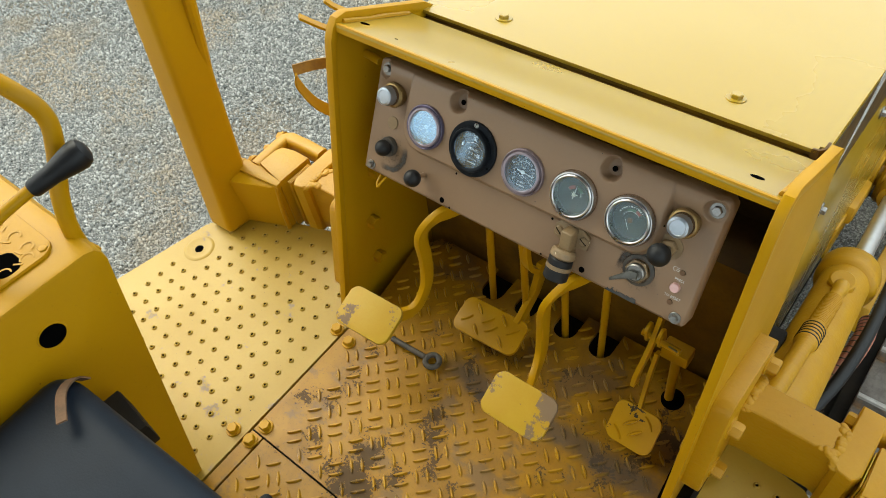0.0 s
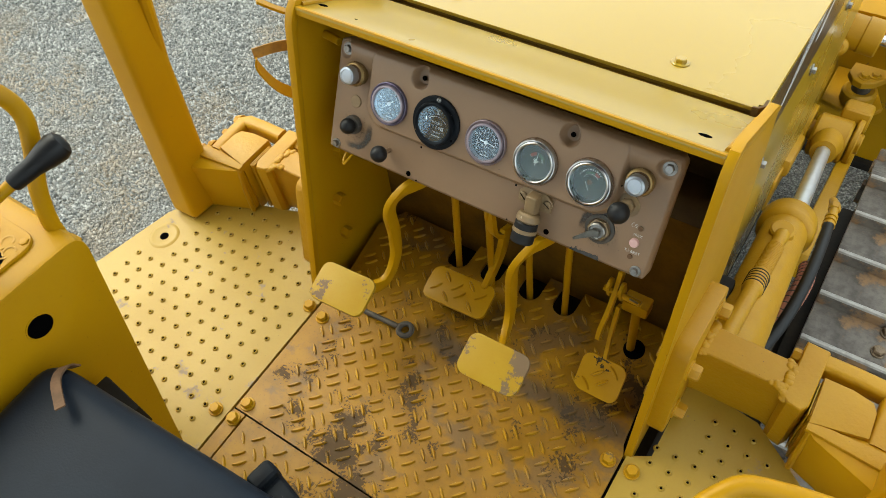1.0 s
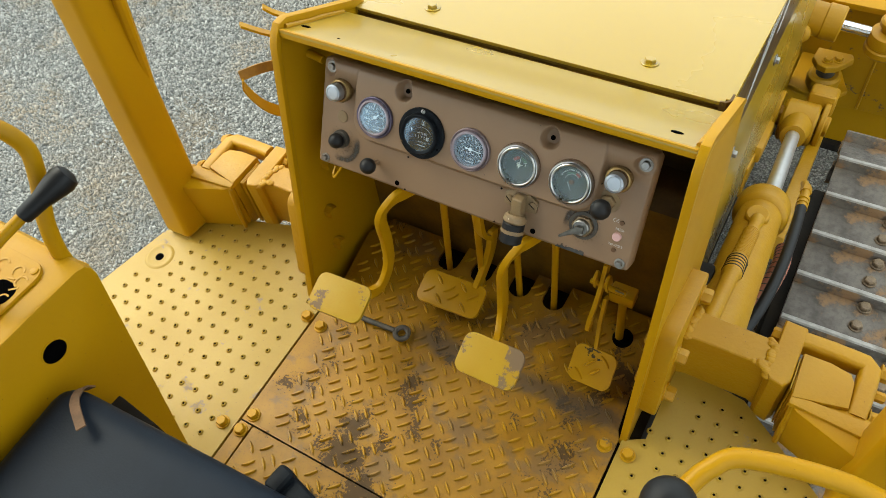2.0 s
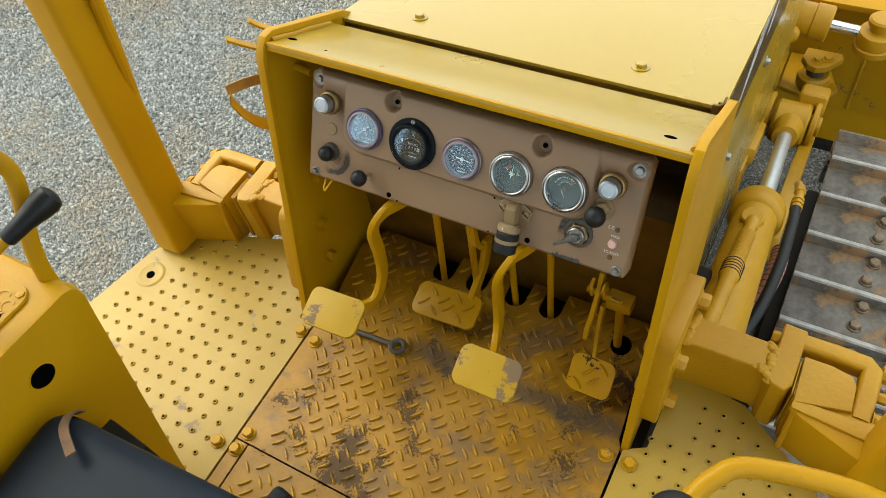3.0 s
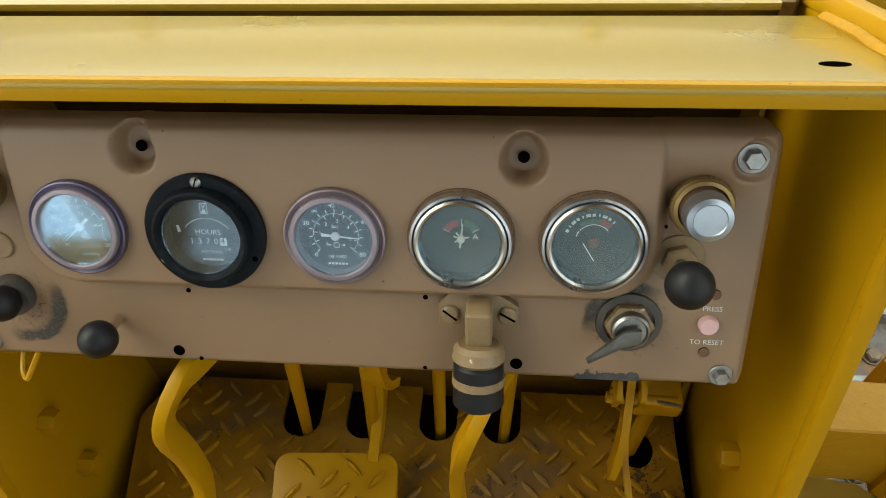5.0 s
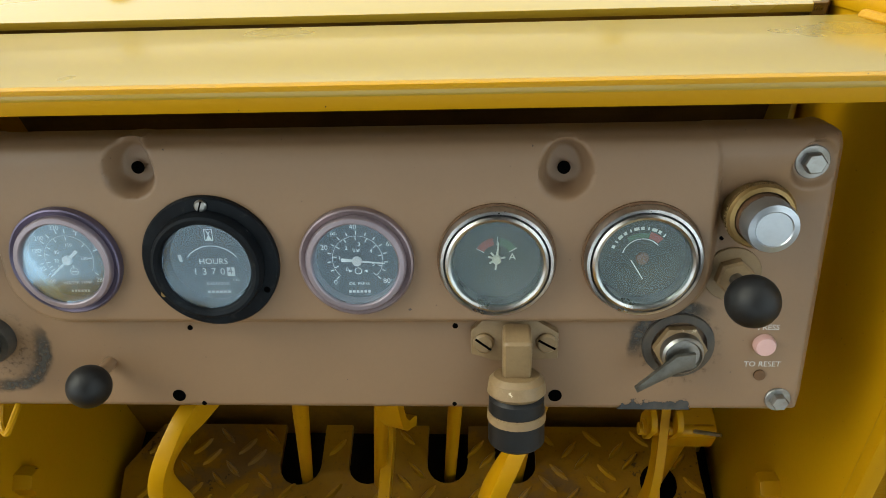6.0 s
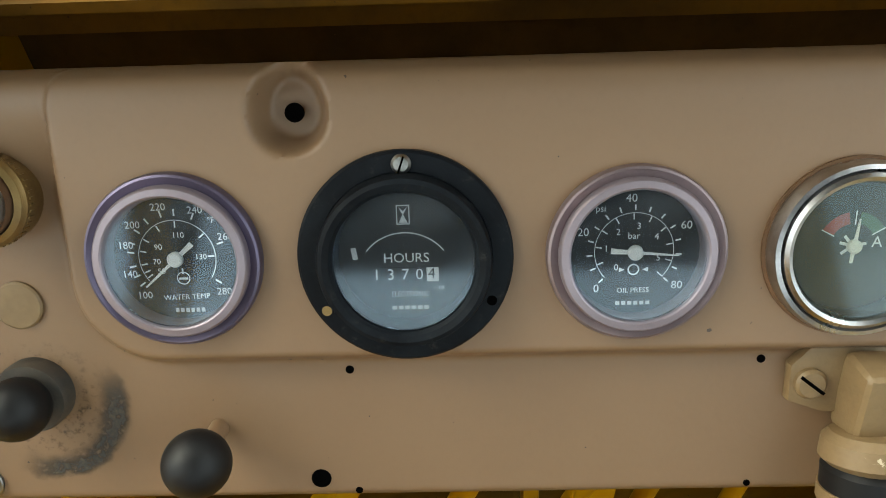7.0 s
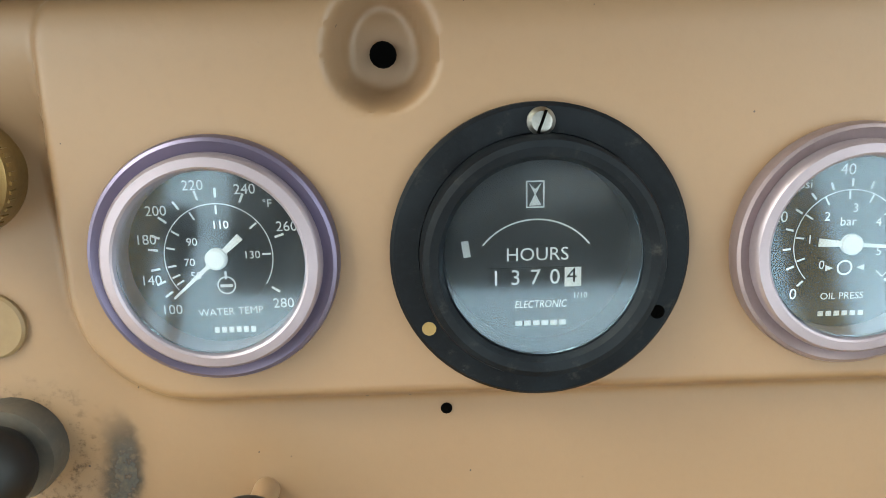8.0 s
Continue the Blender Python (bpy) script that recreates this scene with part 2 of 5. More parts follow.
def tread_material(name, base, dull, bare, scuff, reach):
    """Trodden floor paint: dulled, rubbed through in ragged patches, greyed by boots."""
    m, nt, p = nodes_of(name)
    wide = noise_tex(nt, 4.2, 3.0, 0.5)
    mid = noise_tex(nt, 17.0, 8.0, 0.72)
    fine = noise_tex(nt, 210.0, 4.0, 0.6)
    col = mixc(nt, ramp(nt, noise_tex(nt, 8.0, 6.0, 0.6), 0.36, 0.66), base, dull)
    grey = maths(nt, "MULTIPLY", ramp(nt, noise_tex(nt, 7.3, 7.0, 0.66, stretch=(1.0, 1.35, 1.0)), 0.53, 0.60), 0.6)
    col = mixc(nt, grey, col, scuff)
    rub = maths(nt, "ADD", maths(nt, "MULTIPLY", wide, 0.55), maths(nt, "ADD", maths(nt, "MULTIPLY", mid, 0.62), maths(nt, "MULTIPLY", fine, 0.30)))
    for spot, size, more in (((-0.03, -0.37, 0.0), 0.25, 0.165), ((0.22, -0.19, 0.0), 0.16, 0.03)):
        d = nt.nodes.new("ShaderNodeVectorMath")
        d.operation = "DISTANCE"
        c = nt.nodes.new("ShaderNodeTexCoord")
        nt.links.new(c.outputs["Object"], d.inputs[0])
        d.inputs[1].default_value = spot
        rub = maths(nt, "ADD", rub, maths(nt, "MULTIPLY", ramp(nt, d.outputs["Value"], size, 0.0), more))
    w = ramp(nt, rub, reach, reach + 0.022)
    col = mixc(nt, maths(nt, "MULTIPLY", w, 0.9), col, bare)
    col = mixc(nt, maths(nt, "MULTIPLY", ramp(nt, fine, 0.56, 0.70), 0.30), col, (0.06, 0.035, 0.015))
    # streak of trodden soil across the plate under the pedals
    c, xyz = nt.nodes.new("ShaderNodeTexCoord"), nt.nodes.new("ShaderNodeSeparateXYZ")
    nt.links.new(c.outputs["Object"], xyz.inputs[0])
    off = maths(nt, "ABSOLUTE", maths(nt, "ADD", maths(nt, "ADD", xyz.outputs[1], 0.137), maths(nt, "MULTIPLY", maths(nt, "SUBTRACT", mid, 0.5), 0.060)), 0.0)
    soil = maths(nt, "MULTIPLY", ramp(nt, off, 0.034, 0.006), maths(nt, "MULTIPLY", ramp(nt, xyz.outputs[0], -0.06, 0.02), ramp(nt, wide, 0.30, 0.50)))
    col = mixc(nt, maths(nt, "MULTIPLY", soil, 0.75), col, (0.072, 0.052, 0.036))
    nt.links.new(col, p.inputs["Base Color"])
    nt.links.new(maths(nt, "ADD", maths(nt, "MULTIPLY", w, 0.2), maths(nt, "ADD", 0.28, maths(nt, "MULTIPLY", mid, 0.25))), p.inputs["Roughness"])
    p.inputs["Specular IOR Level"].default_value = 0.25
    bump(nt, p, maths(nt, "ADD", maths(nt, "SUBTRACT", mid, maths(nt, "MULTIPLY", w, 0.5)), maths(nt, "MULTIPLY", fine, 0.5)), 0.5, 0.0009)
    return m


paint_floor = tread_material("yellow_floor_paint", (0.300, 0.148, 0.004), (0.205, 0.098, 0.004), (0.055, 0.030, 0.010), (0.125, 0.075, 0.035), 0.845)
paint_bars = tread_material("yellow_worn_bars", (0.40, 0.205, 0.005), (0.31, 0.155, 0.007), (0.12, 0.070, 0.022), (0.21, 0.130, 0.055), 0.895)


def thing(name, label, category, m=None, group="", kind=""):
    ob = new(name)
    ob.empty_display_size = 0.02
    if m is not None:
        ob.matrix_world = m
    return tagged(ob, label, category, group, kind)


def finish(bm, smooth=35.0):
    bmesh.ops.recalc_face_normals(bm, faces=bm.faces)
    for f in bm.faces:
        f.smooth = True
    lim = radians(smooth)
    for e in bm.edges:
        if len(e.link_faces) != 2 or e.calc_face_angle(0.0) > lim:
            e.smooth = False


def part(name, bm, material, parent=None, label="", smooth=35.0, m=None):
    """Links a bmesh as one mesh object under a thing or a part."""
    finish(bm, smooth)
    me = bpy.data.meshes.new(name)
    bm.to_mesh(me)
    bm.free()
    me.materials.append(material)
    ob = new(name, me)
    if parent is not None:
        ob.parent = parent
    if m is not None:
        ob.matrix_local = m
    if label:
        ob["label"] = label
    return ob


def T(x, y, z):
    return Matrix.Translation((x, y, z))


def RX(a):
    return Matrix.Rotation(radians(a), 4, "X")


def RY(a):
    return Matrix.Rotation(radians(a), 4, "Y")


def RZ(a):
    return Matrix.Rotation(radians(a), 4, "Z")


def soften(bm, geom_edges, width, seg=2):
    bmesh.ops.bevel(bm, geom=list(geom_edges), offset=width, segments=seg, profile=0.6, affect="EDGES", clamp_overlap=True)


def box(bm, size, m=None, bev=0.0, seg=2):
    """A box of that size about the origin of m."""
    b = bmesh.new()
    bmesh.ops.create_cube(b, size=1.0, matrix=Matrix.Diagonal((*size, 1)))
    if bev:
        soften(b, b.edges[:], bev, seg)
    return merge(bm, b, m)


def merge(bm, b, m=None):
    if m is not None:
        bmesh.ops.transform(b, matrix=m, verts=b.verts)
    me = bpy.data.meshes.new("joint")
    b.to_mesh(me)
    b.free()
    bm.from_mesh(me)
    bpy.data.meshes.remove(me)
    return bm


def lathe(bm, prof, seg=32, m=None):
    """Turns a profile of (radius, height) round the z axis of m."""
    b = bmesh.new()
    rings = []
    for r, h in prof:
        if r < 1e-6:
            rings.append([b.verts.new((0, 0, h))])
        else:
            rings.append([b.verts.new((r * math.cos(2 * math.pi * i / seg), r * math.sin(2 * math.pi * i / seg), h)) for i in range(seg)])
    for p, q in zip(rings, rings[1:]):
        for i in range(seg):
            j = (i + 1) % seg
            if len(p) == 1 and len(q) > 1:
                b.faces.new((p[0], q[i], q[j]))
            elif len(q) == 1 and len(p) > 1:
                b.faces.new((p[i], p[j], q[0]))
            elif len(p) > 1:
                b.faces.new((p[i], p[j], q[j], q[i]))
    return merge(bm, b, m)


def along(p0, p1):
    """A pose at p0 whose z axis points to p1, and the distance."""
    d = Vector(p1) - Vector(p0)
    return Matrix.Translation(p0) @ d.to_track_quat("Z", "Y").to_matrix().to_4x4(), d.length


def rod(bm, p0, p1, r0, r1=None, seg=16, bev=0.0):
    r1 = r0 if r1 is None else r1
    m, n = along(p0, p1)
    prof = [(0, 0), (r0 - bev, 0), (r0, bev), (r1, n - bev), (r1 - bev, n), (0, n)] if bev else [(0, 0), (r0, 0), (r1, n), (0, n)]
    return lathe(bm, prof, seg, m)


def spline(pts, n=8):
    """A smooth line through the points."""
    p = [Vector(q) for q in pts]
    p = [2 * p[0] - p[1], *p, 2 * p[-1] - p[-2]]
    out = []
    for a, b, c, d in zip(p, p[1:], p[2:], p[3:]):
        for i in range(n):
            t = i / n
            out.append(0.5 * (2 * b + (c - a) * t + (2 * a - 5 * b + 4 * c - d) * t * t + (3 * b - a - 3 * c + d) * t ** 3))
    return out + [p[-2]]


def sweep(bm, pts, section, up=(0, 0, 1), m=None):
    """Sweeps a closed section of (side, up) along the points."""
    b = bmesh.new()
    rings = []
    up = Vector(up)
    for i, p in enumerate(pts):
        d = (pts[min(i + 1, len(pts) - 1)] - pts[max(i - 1, 0)]).normalized()
        side = d.cross(up).normalized()
        u = side.cross(d).normalized()
        rings.append([b.verts.new(p + side * s + u * v) for s, v in section])
    k = len(section)
    for p, q in zip(rings, rings[1:]):
        for i in range(k):
            b.faces.new((p[i], p[(i + 1) % k], q[(i + 1) % k], q[i]))
    b.faces.new(rings[0][::-1])
    b.faces.new(rings[-1])
    return merge(bm, b, m)


def circle(r, seg=12):
    return [(r * math.cos(2 * math.pi * i / seg), r * math.sin(2 * math.pi * i / seg)) for i in range(seg)]


def tube(bm, pts, r, seg=12, n=8, up=(0.13, 0.21, 0.97), m=None):
    return sweep(bm, spline(pts, n), circle(r, seg), up, m)


def round_poly(w, h, r, seg=6):
    """A rounded rectangle about the origin, counter-clockwise."""
    out = []
    for cx, cy, a in ((w / 2 - r, h / 2 - r, 0), (-w / 2 + r, h / 2 - r, 90), (-w / 2 + r, -h / 2 + r, 180), (w / 2 - r, -h / 2 + r, 270)):
        for i in range(seg + 1):
            t = radians(a + 90 * i / seg)
            out.append((cx + r * math.cos(t), cy + r * math.sin(t)))
    return out


def prism(bm, poly, thick, m=None, bev=0.0, seg=2):
    """A plate with that outline in x, y, from z = 0 to thick."""
    b = bmesh.new()
    f = b.faces.new([b.verts.new((x, y, 0)) for x, y in poly])
    r = bmesh.ops.extrude_face_region(b, geom=[f])
    bmesh.ops.translate(b, vec=(0, 0, thick), verts=[v for v in r["geom"] if isinstance(v, bmesh.types.BMVert)])
    bmesh.ops.recalc_face_normals(b, faces=b.faces)
    if bev:
        soften(b, [e for e in b.edges if len(e.link_faces) == 2 and all(len(q.verts) > 4 for q in e.link_faces) is False
                   and any(len(q.verts) > 4 or True for q in e.link_faces) and abs(e.verts[0].co.z - e.verts[1].co.z) < 1e-6], bev, seg)
    return merge(bm, b, m)


def side_plate(bm, outline, x0, x1, bev=0.0):
    """A plate with that outline in y, z, between x0 and x1."""
    m = Matrix(((0, 0, 1, x0), (1, 0, 0, 0), (0, 1, 0, 0), (0, 0, 0, 1)))
    return prism(bm, outline, x1 - x0, m, bev)


def hexhead(bm, m, r=0.010, h=0.007, washer=0.016, wh=0.003):
    """A hexagon bolt head on a washer."""
    if washer:
        lathe(bm, [(0, 0), (washer, 0), (washer, wh * 0.7), (washer - wh * 0.3, wh), (0, wh)], 20, m)
    a = wh if washer else 0.0
    lathe(bm, [(r, a), (r, a + h * 0.8), (r * 0.86, a + h), (0, a + h)], 6, m)
    return bm


# ---- ground ----
GROUND = -1.15


def build_ground():
    bm = bmesh.new()
    bmesh.ops.create_grid(bm, x_segments=60, y_segments=60, size=60.0)
    for v in bm.verts:
        v.co.z = GROUND + 0.012 * noise.noise(v.co * 0.8)
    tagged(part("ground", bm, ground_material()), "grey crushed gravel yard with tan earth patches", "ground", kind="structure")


build_ground()

# ---- the machine: decks ----
CX = 0.066          # middle of the cowl
deck_body = thing("bulldozer_frame", "dark oily steel tractor frame under the yellow deck plates", "machine frame")
bm = bmesh.new()
box(bm, (0.56, 3.3, 0.45), T(CX, 0.0, -0.60), 0.02)
part("main_case", bm, undercarriage, deck_body)
part("deck_support", box(bmesh.new(), (0.72, 1.9, 0.28), T(CX, -0.67, -0.19), 0.01), undercarriage, deck_body)


def bar_spots(inside, x0, x1, y0, y1, cell=0.0350):
    """Places of the raised bars: two side by side, turning by a right angle from one pair to the next."""
    spots = []
    reach = int((abs(x0) + abs(x1) + abs(y0) + abs(y1)) / cell) + 2
    q = math.sqrt(0.5)
    for i in range(-reach, reach):
        for j in range(-reach, reach):
            for off in (-0.25, 0.25):
                flip = (i + j) % 2
                p, r = ((i + off) * cell, j * cell) if flip else (i * cell, (j + off) * cell)
                x, y = (p - r) * q, (p + r) * q
                if x0 < x < x1 and y0 < y < y1 and inside(x, y):
                    spots.append((x, y, 137 if flip else 47))
    return spots


def tread_bars(bm, spots, length=0.0262, width=0.0070, high=0.0044):
    """Lens-shaped raised bars."""
    verts, faces = [], []
    prof = [(-0.5, 0.0), (-0.3, 0.72), (0.0, 1.0), (0.3, 0.72), (0.5, 0.0)]
    for x, y, turn in spots:
        c, s = math.cos(radians(turn)), math.sin(radians(turn))
        k = len(verts)
        for t, w in prof:
            for side, h in ((-0.5, 0.0), (-0.22, 1.0), (0.22, 1.0), (0.5, 0.0)):
                lx, ly = t * length * (1.0 if h == 0 else 0.86), side * width * w
                verts.append((x + lx * c - ly * s, y + lx * s + ly * c, high if h else -0.0005))
        for n in range(4):
            for m in range(3):
                a0 = k + n * 4 + m
                faces.append((a0, a0 + 4, a0 + 5, a0 + 1))
        faces.append((k, k + 1, k + 2, k + 3))
        faces.append((k + 19, k + 18, k + 17, k + 16))
    me = bpy.data.meshes.new("bars")
    me.from_pydata(verts, [], faces)
    bm.from_mesh(me)
    bpy.data.meshes.remove(me)
    return bm


def deck_bolt(parent, x, y, z=0.004, turn=0.0):
    bm = bmesh.new()
    hexhead(bm, T(x, y, z) @ RZ(turn), 0.0102, 0.009, 0.0132, 0.0030)
    return part("bolt", bm, paint_worn, parent)


NOTCHES = [(-0.0445, 0.0225, 0.0367), (0.0287, 0.0215, 0.0375), (0.1125, 0.0215, 0.0395), (0.1840, 0.0215, 0.0400)]


def floor_outline():
    """The tread plate under the dash, with round-ended notches in its front edge."""
    pts = [(-0.219, -0.428), (0.396, -0.428), (0.396, -0.16), (0.389, -0.145), (0.380, -0.05), (0.374, 0.03), (0.374, 0.082)]
    for x, r, y in sorted(NOTCHES, reverse=True):
        pts.append((x + r, 0.082))
        for i in range(11):
            t = radians(-180 * i / 10)
            pts.append((x + r * math.cos(t), y + r * math.sin(t)))
        pts.append((x - r, 0.082))
    return pts + [(-0.205, 0.082), (-0.236, 0.030), (-0.219, -0.088), (-0.211, -0.148), (-0.219, -0.165)]


floor_plate = thing("floor_plate", "worn yellow diamond tread plate floor under the dash", "floor plate", kind="structure")
bm = bmesh.new()
prism(bm, floor_outline(), -0.008)
part("plate", bm, paint_floor, floor_plate)


def on_floor(x, y):
    if not (-0.205 < x < 0.385 and -0.415 < y < 0.07) or (y > -0.13 and x > 0.366) or x < -0.205 - 0.15 * (y + 0.09):
        return False
    if any(abs(x - nx) < r + 0.006 and y > ny - r - 0.008 for nx, r, ny in NOTCHES):
        return False
    if math.hypot(x - 0.330, y - 0.022) < 0.028:
        return False
    return all(math.hypot(x - bx, y - by) > 0.024 for bx, by in ((-0.203, -0.413), (-0.197, -0.206), (0.379, -0.181)))


spots = sorted(bar_spots(on_floor, -0.22, 0.40, -0.43, 0.08), key=lambda p: -p[1])
for p in spots[:300]:
    part("tread_bar", tread_bars(bmesh.new(), [p]), paint_bars, floor_plate, smooth=60)
tagged(part("tread_bars", tread_bars(bmesh.new(), spots[300:]), paint_bars, floor_plate, smooth=60), kind="stuff")
for x, y in ((-0.203, -0.413), (-0.197, -0.206), (0.379, -0.181)):
    deck_bolt(floor_plate, x, y, 0.0, x * 300)
bm = bmesh.new()
lathe(bm, [(0, 0.0008), (0.0185, 0.0008), (0.0185, -0.004)], 24, T(0.330, 0.0205, 0.0) @ Matrix.Diagonal((1, 1.1, 1, 1)))
part("hole", bm, black_hole, floor_plate, "dark round rod hole")

rear_plate = thing("rear_floor_plate", "worn yellow tread plate in front of the seat", "floor plate", kind="structure")
bm = bmesh.new()
prism(bm, [(-0.190, -1.70), (0.396, -1.70), (0.396, -0.431), (-0.190, -0.431)], -0.008)
part("plate", bm, paint_floor, rear_plate)
bm = tread_bars(bmesh.new(), bar_spots(lambda x, y: True, -0.178, 0.385, -1.2, -0.444))
tagged(part("tread_bars", bm, paint_bars, rear_plate, smooth=60), kind="stuff")
strip = thing("floor_strip", "narrow worn yellow tread plate strip", "floor plate", kind="structure")
bm = bmesh.new()
prism(bm, [(-0.219, -1.70), (-0.194, -1.70), (-0.194, -0.431), (-0.219, -0.431)], -0.008)
part("plate", bm, paint_floor, strip)
deck_bolt(strip, -0.207, -0.447, 0.0, 20)


def button(bm, x, y, z):
    lathe(bm, [(0.0062, -0.0006), (0.0052, 0.0006), (0.0042, 0.0030), (0.0034, 0.0034), (0.0024, 0.0028), (0.0020, -0.0008), (0.0, -0.0008)], 12, T(x, y, z))


def grip_deck(name, outline, clear, label, holes, grid, pit=None):
    """grid: the first button, and the steps to the next one along and across."""
    deck = thing(name, label, "deck plate", kind="structure")
    bm = bmesh.new()
    prism(bm, outline, -0.008)
    part("plate", bm, paint_deck, deck)
    rows = []
    (gx, gy), (ax, ay), (bx, by) = grid
    for j in range(-10, 22):
        for i in range(-4, 16):
            x, y = gx + i * ax + j * bx, gy + i * ay + j * by
            if clear(x, y):
                rows.append((-y, x, y))
    rows.sort()
    b = bmesh.new()
    button(b, 0, 0, 0)
    finish(b, 50)
    me = bpy.data.meshes.new("grip_button")
    b.to_mesh(me)
    b.free()
    me.materials.append(paint_deck)
    d = bmesh.new()
    lathe(d, [(0, 0.0012), (0.0023, 0.0014), (0.0020, -0.001)], 10)
    dm = bpy.data.meshes.new("grip_hole")
    d.to_mesh(dm)
    d.free()
    dm.materials.append(black_hole)
    for k, (_, x, y) in enumerate(rows):
        ob = new("grip_button", me)
        ob.parent, ob.location = deck, (x, y, 0)
        h = new("hole", dm)
        h.parent, h.location = ob, (0, 0, 0)
    for x, y in holes:
        deck_bolt(deck, x, y, 0.0, x * 500)
    if pit:
        b = bmesh.new()
        lathe(b, [(0.033, 0.0001), (0.030, 0.0012), (0.0275, 0.0019), (0.025, 0.0017), (0.021, 0.0007), (0.015, 0.0004), (0.009, 0.0003)], 32, T(*pit, 0))
        part("drain_boss", b, paint_deck, deck)
        b = bmesh.new()
        lathe(b, [(0, 0.0010), (0.0092, 0.0010), (0.0092, -0.004)], 24, T(pit[0] + 0.001, pit[1] - 0.001, 0))
        part("hole", b, black_hole, deck)
    return deck


def left_clear(x, y):
    if not (-0.67 < x < -0.243 and -0.93 < y < -0.05):
        return False
    if y > -0.06 + (x + 0.45) * 0.28 or x < -0.645 + (y + 0.19) * 0.36 * -1 * -1 and y > -0.5:
        return False
    if x > -0.30 and y > -0.125:
        return False
    return math.hypot(x + 0.625, y + 0.217) > 0.05 and math.hypot(x + 0.235, y + 0.198) > 0.024 and math.hypot(x + 0.247, y + 0.45) > 0.024


grip_deck("left_deck_plate", [(-0.224, -1.70), (-0.224, -0.16), (-0.262, -0.13), (-0.262, 0.012), (-0.356, -0.012), (-0.62, -0.090), (-0.664, -0.165), (-0.725, -0.42), (-0.74, -1.70)],
          left_clear, "yellow punched grip deck plate with raised button holes", [(-0.247, -0.450), (-0.235, -0.198)], ((-0.6417, -0.2761), (0.0347, 0.0012), (-0.0018, -0.0317)), (-0.625, -0.217))


def right_clear(x, y):
    if not (0.43 < x < 0.84 and -0.93 < y < -0.03):
        return False
    return not (y > -0.03 - (x - 0.55) * 0.55 and x > 0.54) and not (x < 0.49 and y > -0.12) and math.hypot(x - 0.419, y + 0.18) > 0.03


grip_deck("right_deck_plate", [(0.401, -1.70), (0.90, -1.70), (0.87, -0.42), (0.70, -0.11), (0.555, -0.004), (0.435, 0.012), (0.435, -0.14), (0.401, -0.16)],
          right_clear, "yellow punched grip deck plate with greyed worn corner", [(0.419, -0.180)], ((0.4667, -0.0375), (0.0311, 0.0003), (0.0003, -0.0286)))

# ---- the cowl round the dash, and the hood ----
cowl = thing("dash_cowl", "yellow painted steel dash cowl with sloping top", "cowl")
OUT = [(-0.165, -0.10), (-0.150, -0.012), (-0.012, 0.490), (-0.006, 0.508), (0.003, 0.523), (0.014, 0.533), (0.026, 0.533), (0.165, 0.463), (0.215, 0.440), (0.215, 0.10), (0.16, -0.10)]
for x0, x1 in ((-0.259, -0.249), (0.398, 0.407)):
    bm = bmesh.new()
    side_plate(bm, OUT, x0, x1, 0.0015)
    part("side_plate", bm, paint, cowl)
RIM = [(-0.162, -0.012), (-0.021, 0.495), (-0.014, 0.520), (-0.004, 0.537), (0.008, 0.5475), (0.026, 0.5475), (0.190, 0.466), (0.212, 0.446), (0.205, 0.440), (0.165, 0.461), (0.026, 0.530), (0.014, 0.530), (0.004, 0.521), (-0.005, 0.507), (-0.011, 0.490), (-0.149, -0.012)]
for x0, x1 in ((-0.2625, -0.2480), (0.396, 0.409)):
    bm = bmesh.new()
    side_plate(bm, RIM, x0, x1, 0.002)
    part("edge_band", bm, paint, cowl)
# sloping shelf with a turned-down lip
SH = T(0, 0.0035, 0.5420) @ RX(-26.6)
bm = bmesh.new()
box(bm, (0.644, 0.169, 0.006), SH @ T(0.074, 0.0845, -0.003), 0.0012)
# Shelf takes the sky-paled yellow, its lip the plain one.
part("shelf", bm, hood_sky_yellow, cowl)
part("lip", box(bmesh.new(), (0.644, 0.006, 0.0135), T(0.074, 0.0038, 0.5348) @ RX(-19), 0.0018), paint, cowl)
for x in (-0.246, 0.394):
    bm = bmesh.new()
    tube(bm, [SH @ Vector((x, y, 0.001 + 0.0008 * math.sin(y * 700))) for y in (0.012, 0.04, 0.07, 0.10, 0.13, 0.16)], 0.0042, 8)
    part("weld_bead", bm, paint_cast, cowl)
# Walls behind the panel: their dark colour stands in for shade.
part("wall_ledge", box(bmesh.new(), (0.648, 0.102, 0.006), T(0.0735, 0.162, 0.262)), bulkhead, cowl, "bulkhead ledge with shade painted in dark brown")
part("upper_wall", box(bmesh.new(), (0.648, 0.006, 0.18), T(0.0735, 0.212, 0.349)), bulkhead, cowl, "bulkhead with rust specks and shade painted in dark brown")
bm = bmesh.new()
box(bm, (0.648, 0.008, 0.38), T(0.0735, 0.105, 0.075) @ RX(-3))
part("back_wall", bm, shade_brown, cowl, "yellow bulkhead with shade painted in brown")
for x, y in ((0.3595, 0.0395), (-0.230, 0.0420), (-0.158, 0.030)):
    bm = bmesh.new()
    r = 0.0065 if abs(x - CX) > 0.25 else 0.0022
    lathe(bm, [(0, 0.0003), (r, 0.0003), (r, -0.001)], 16, SH @ T(x, y, 0) @ Matrix.Diagonal((1.3, 0.8, 1, 1)))
    part("hole", bm, black_hole, cowl)
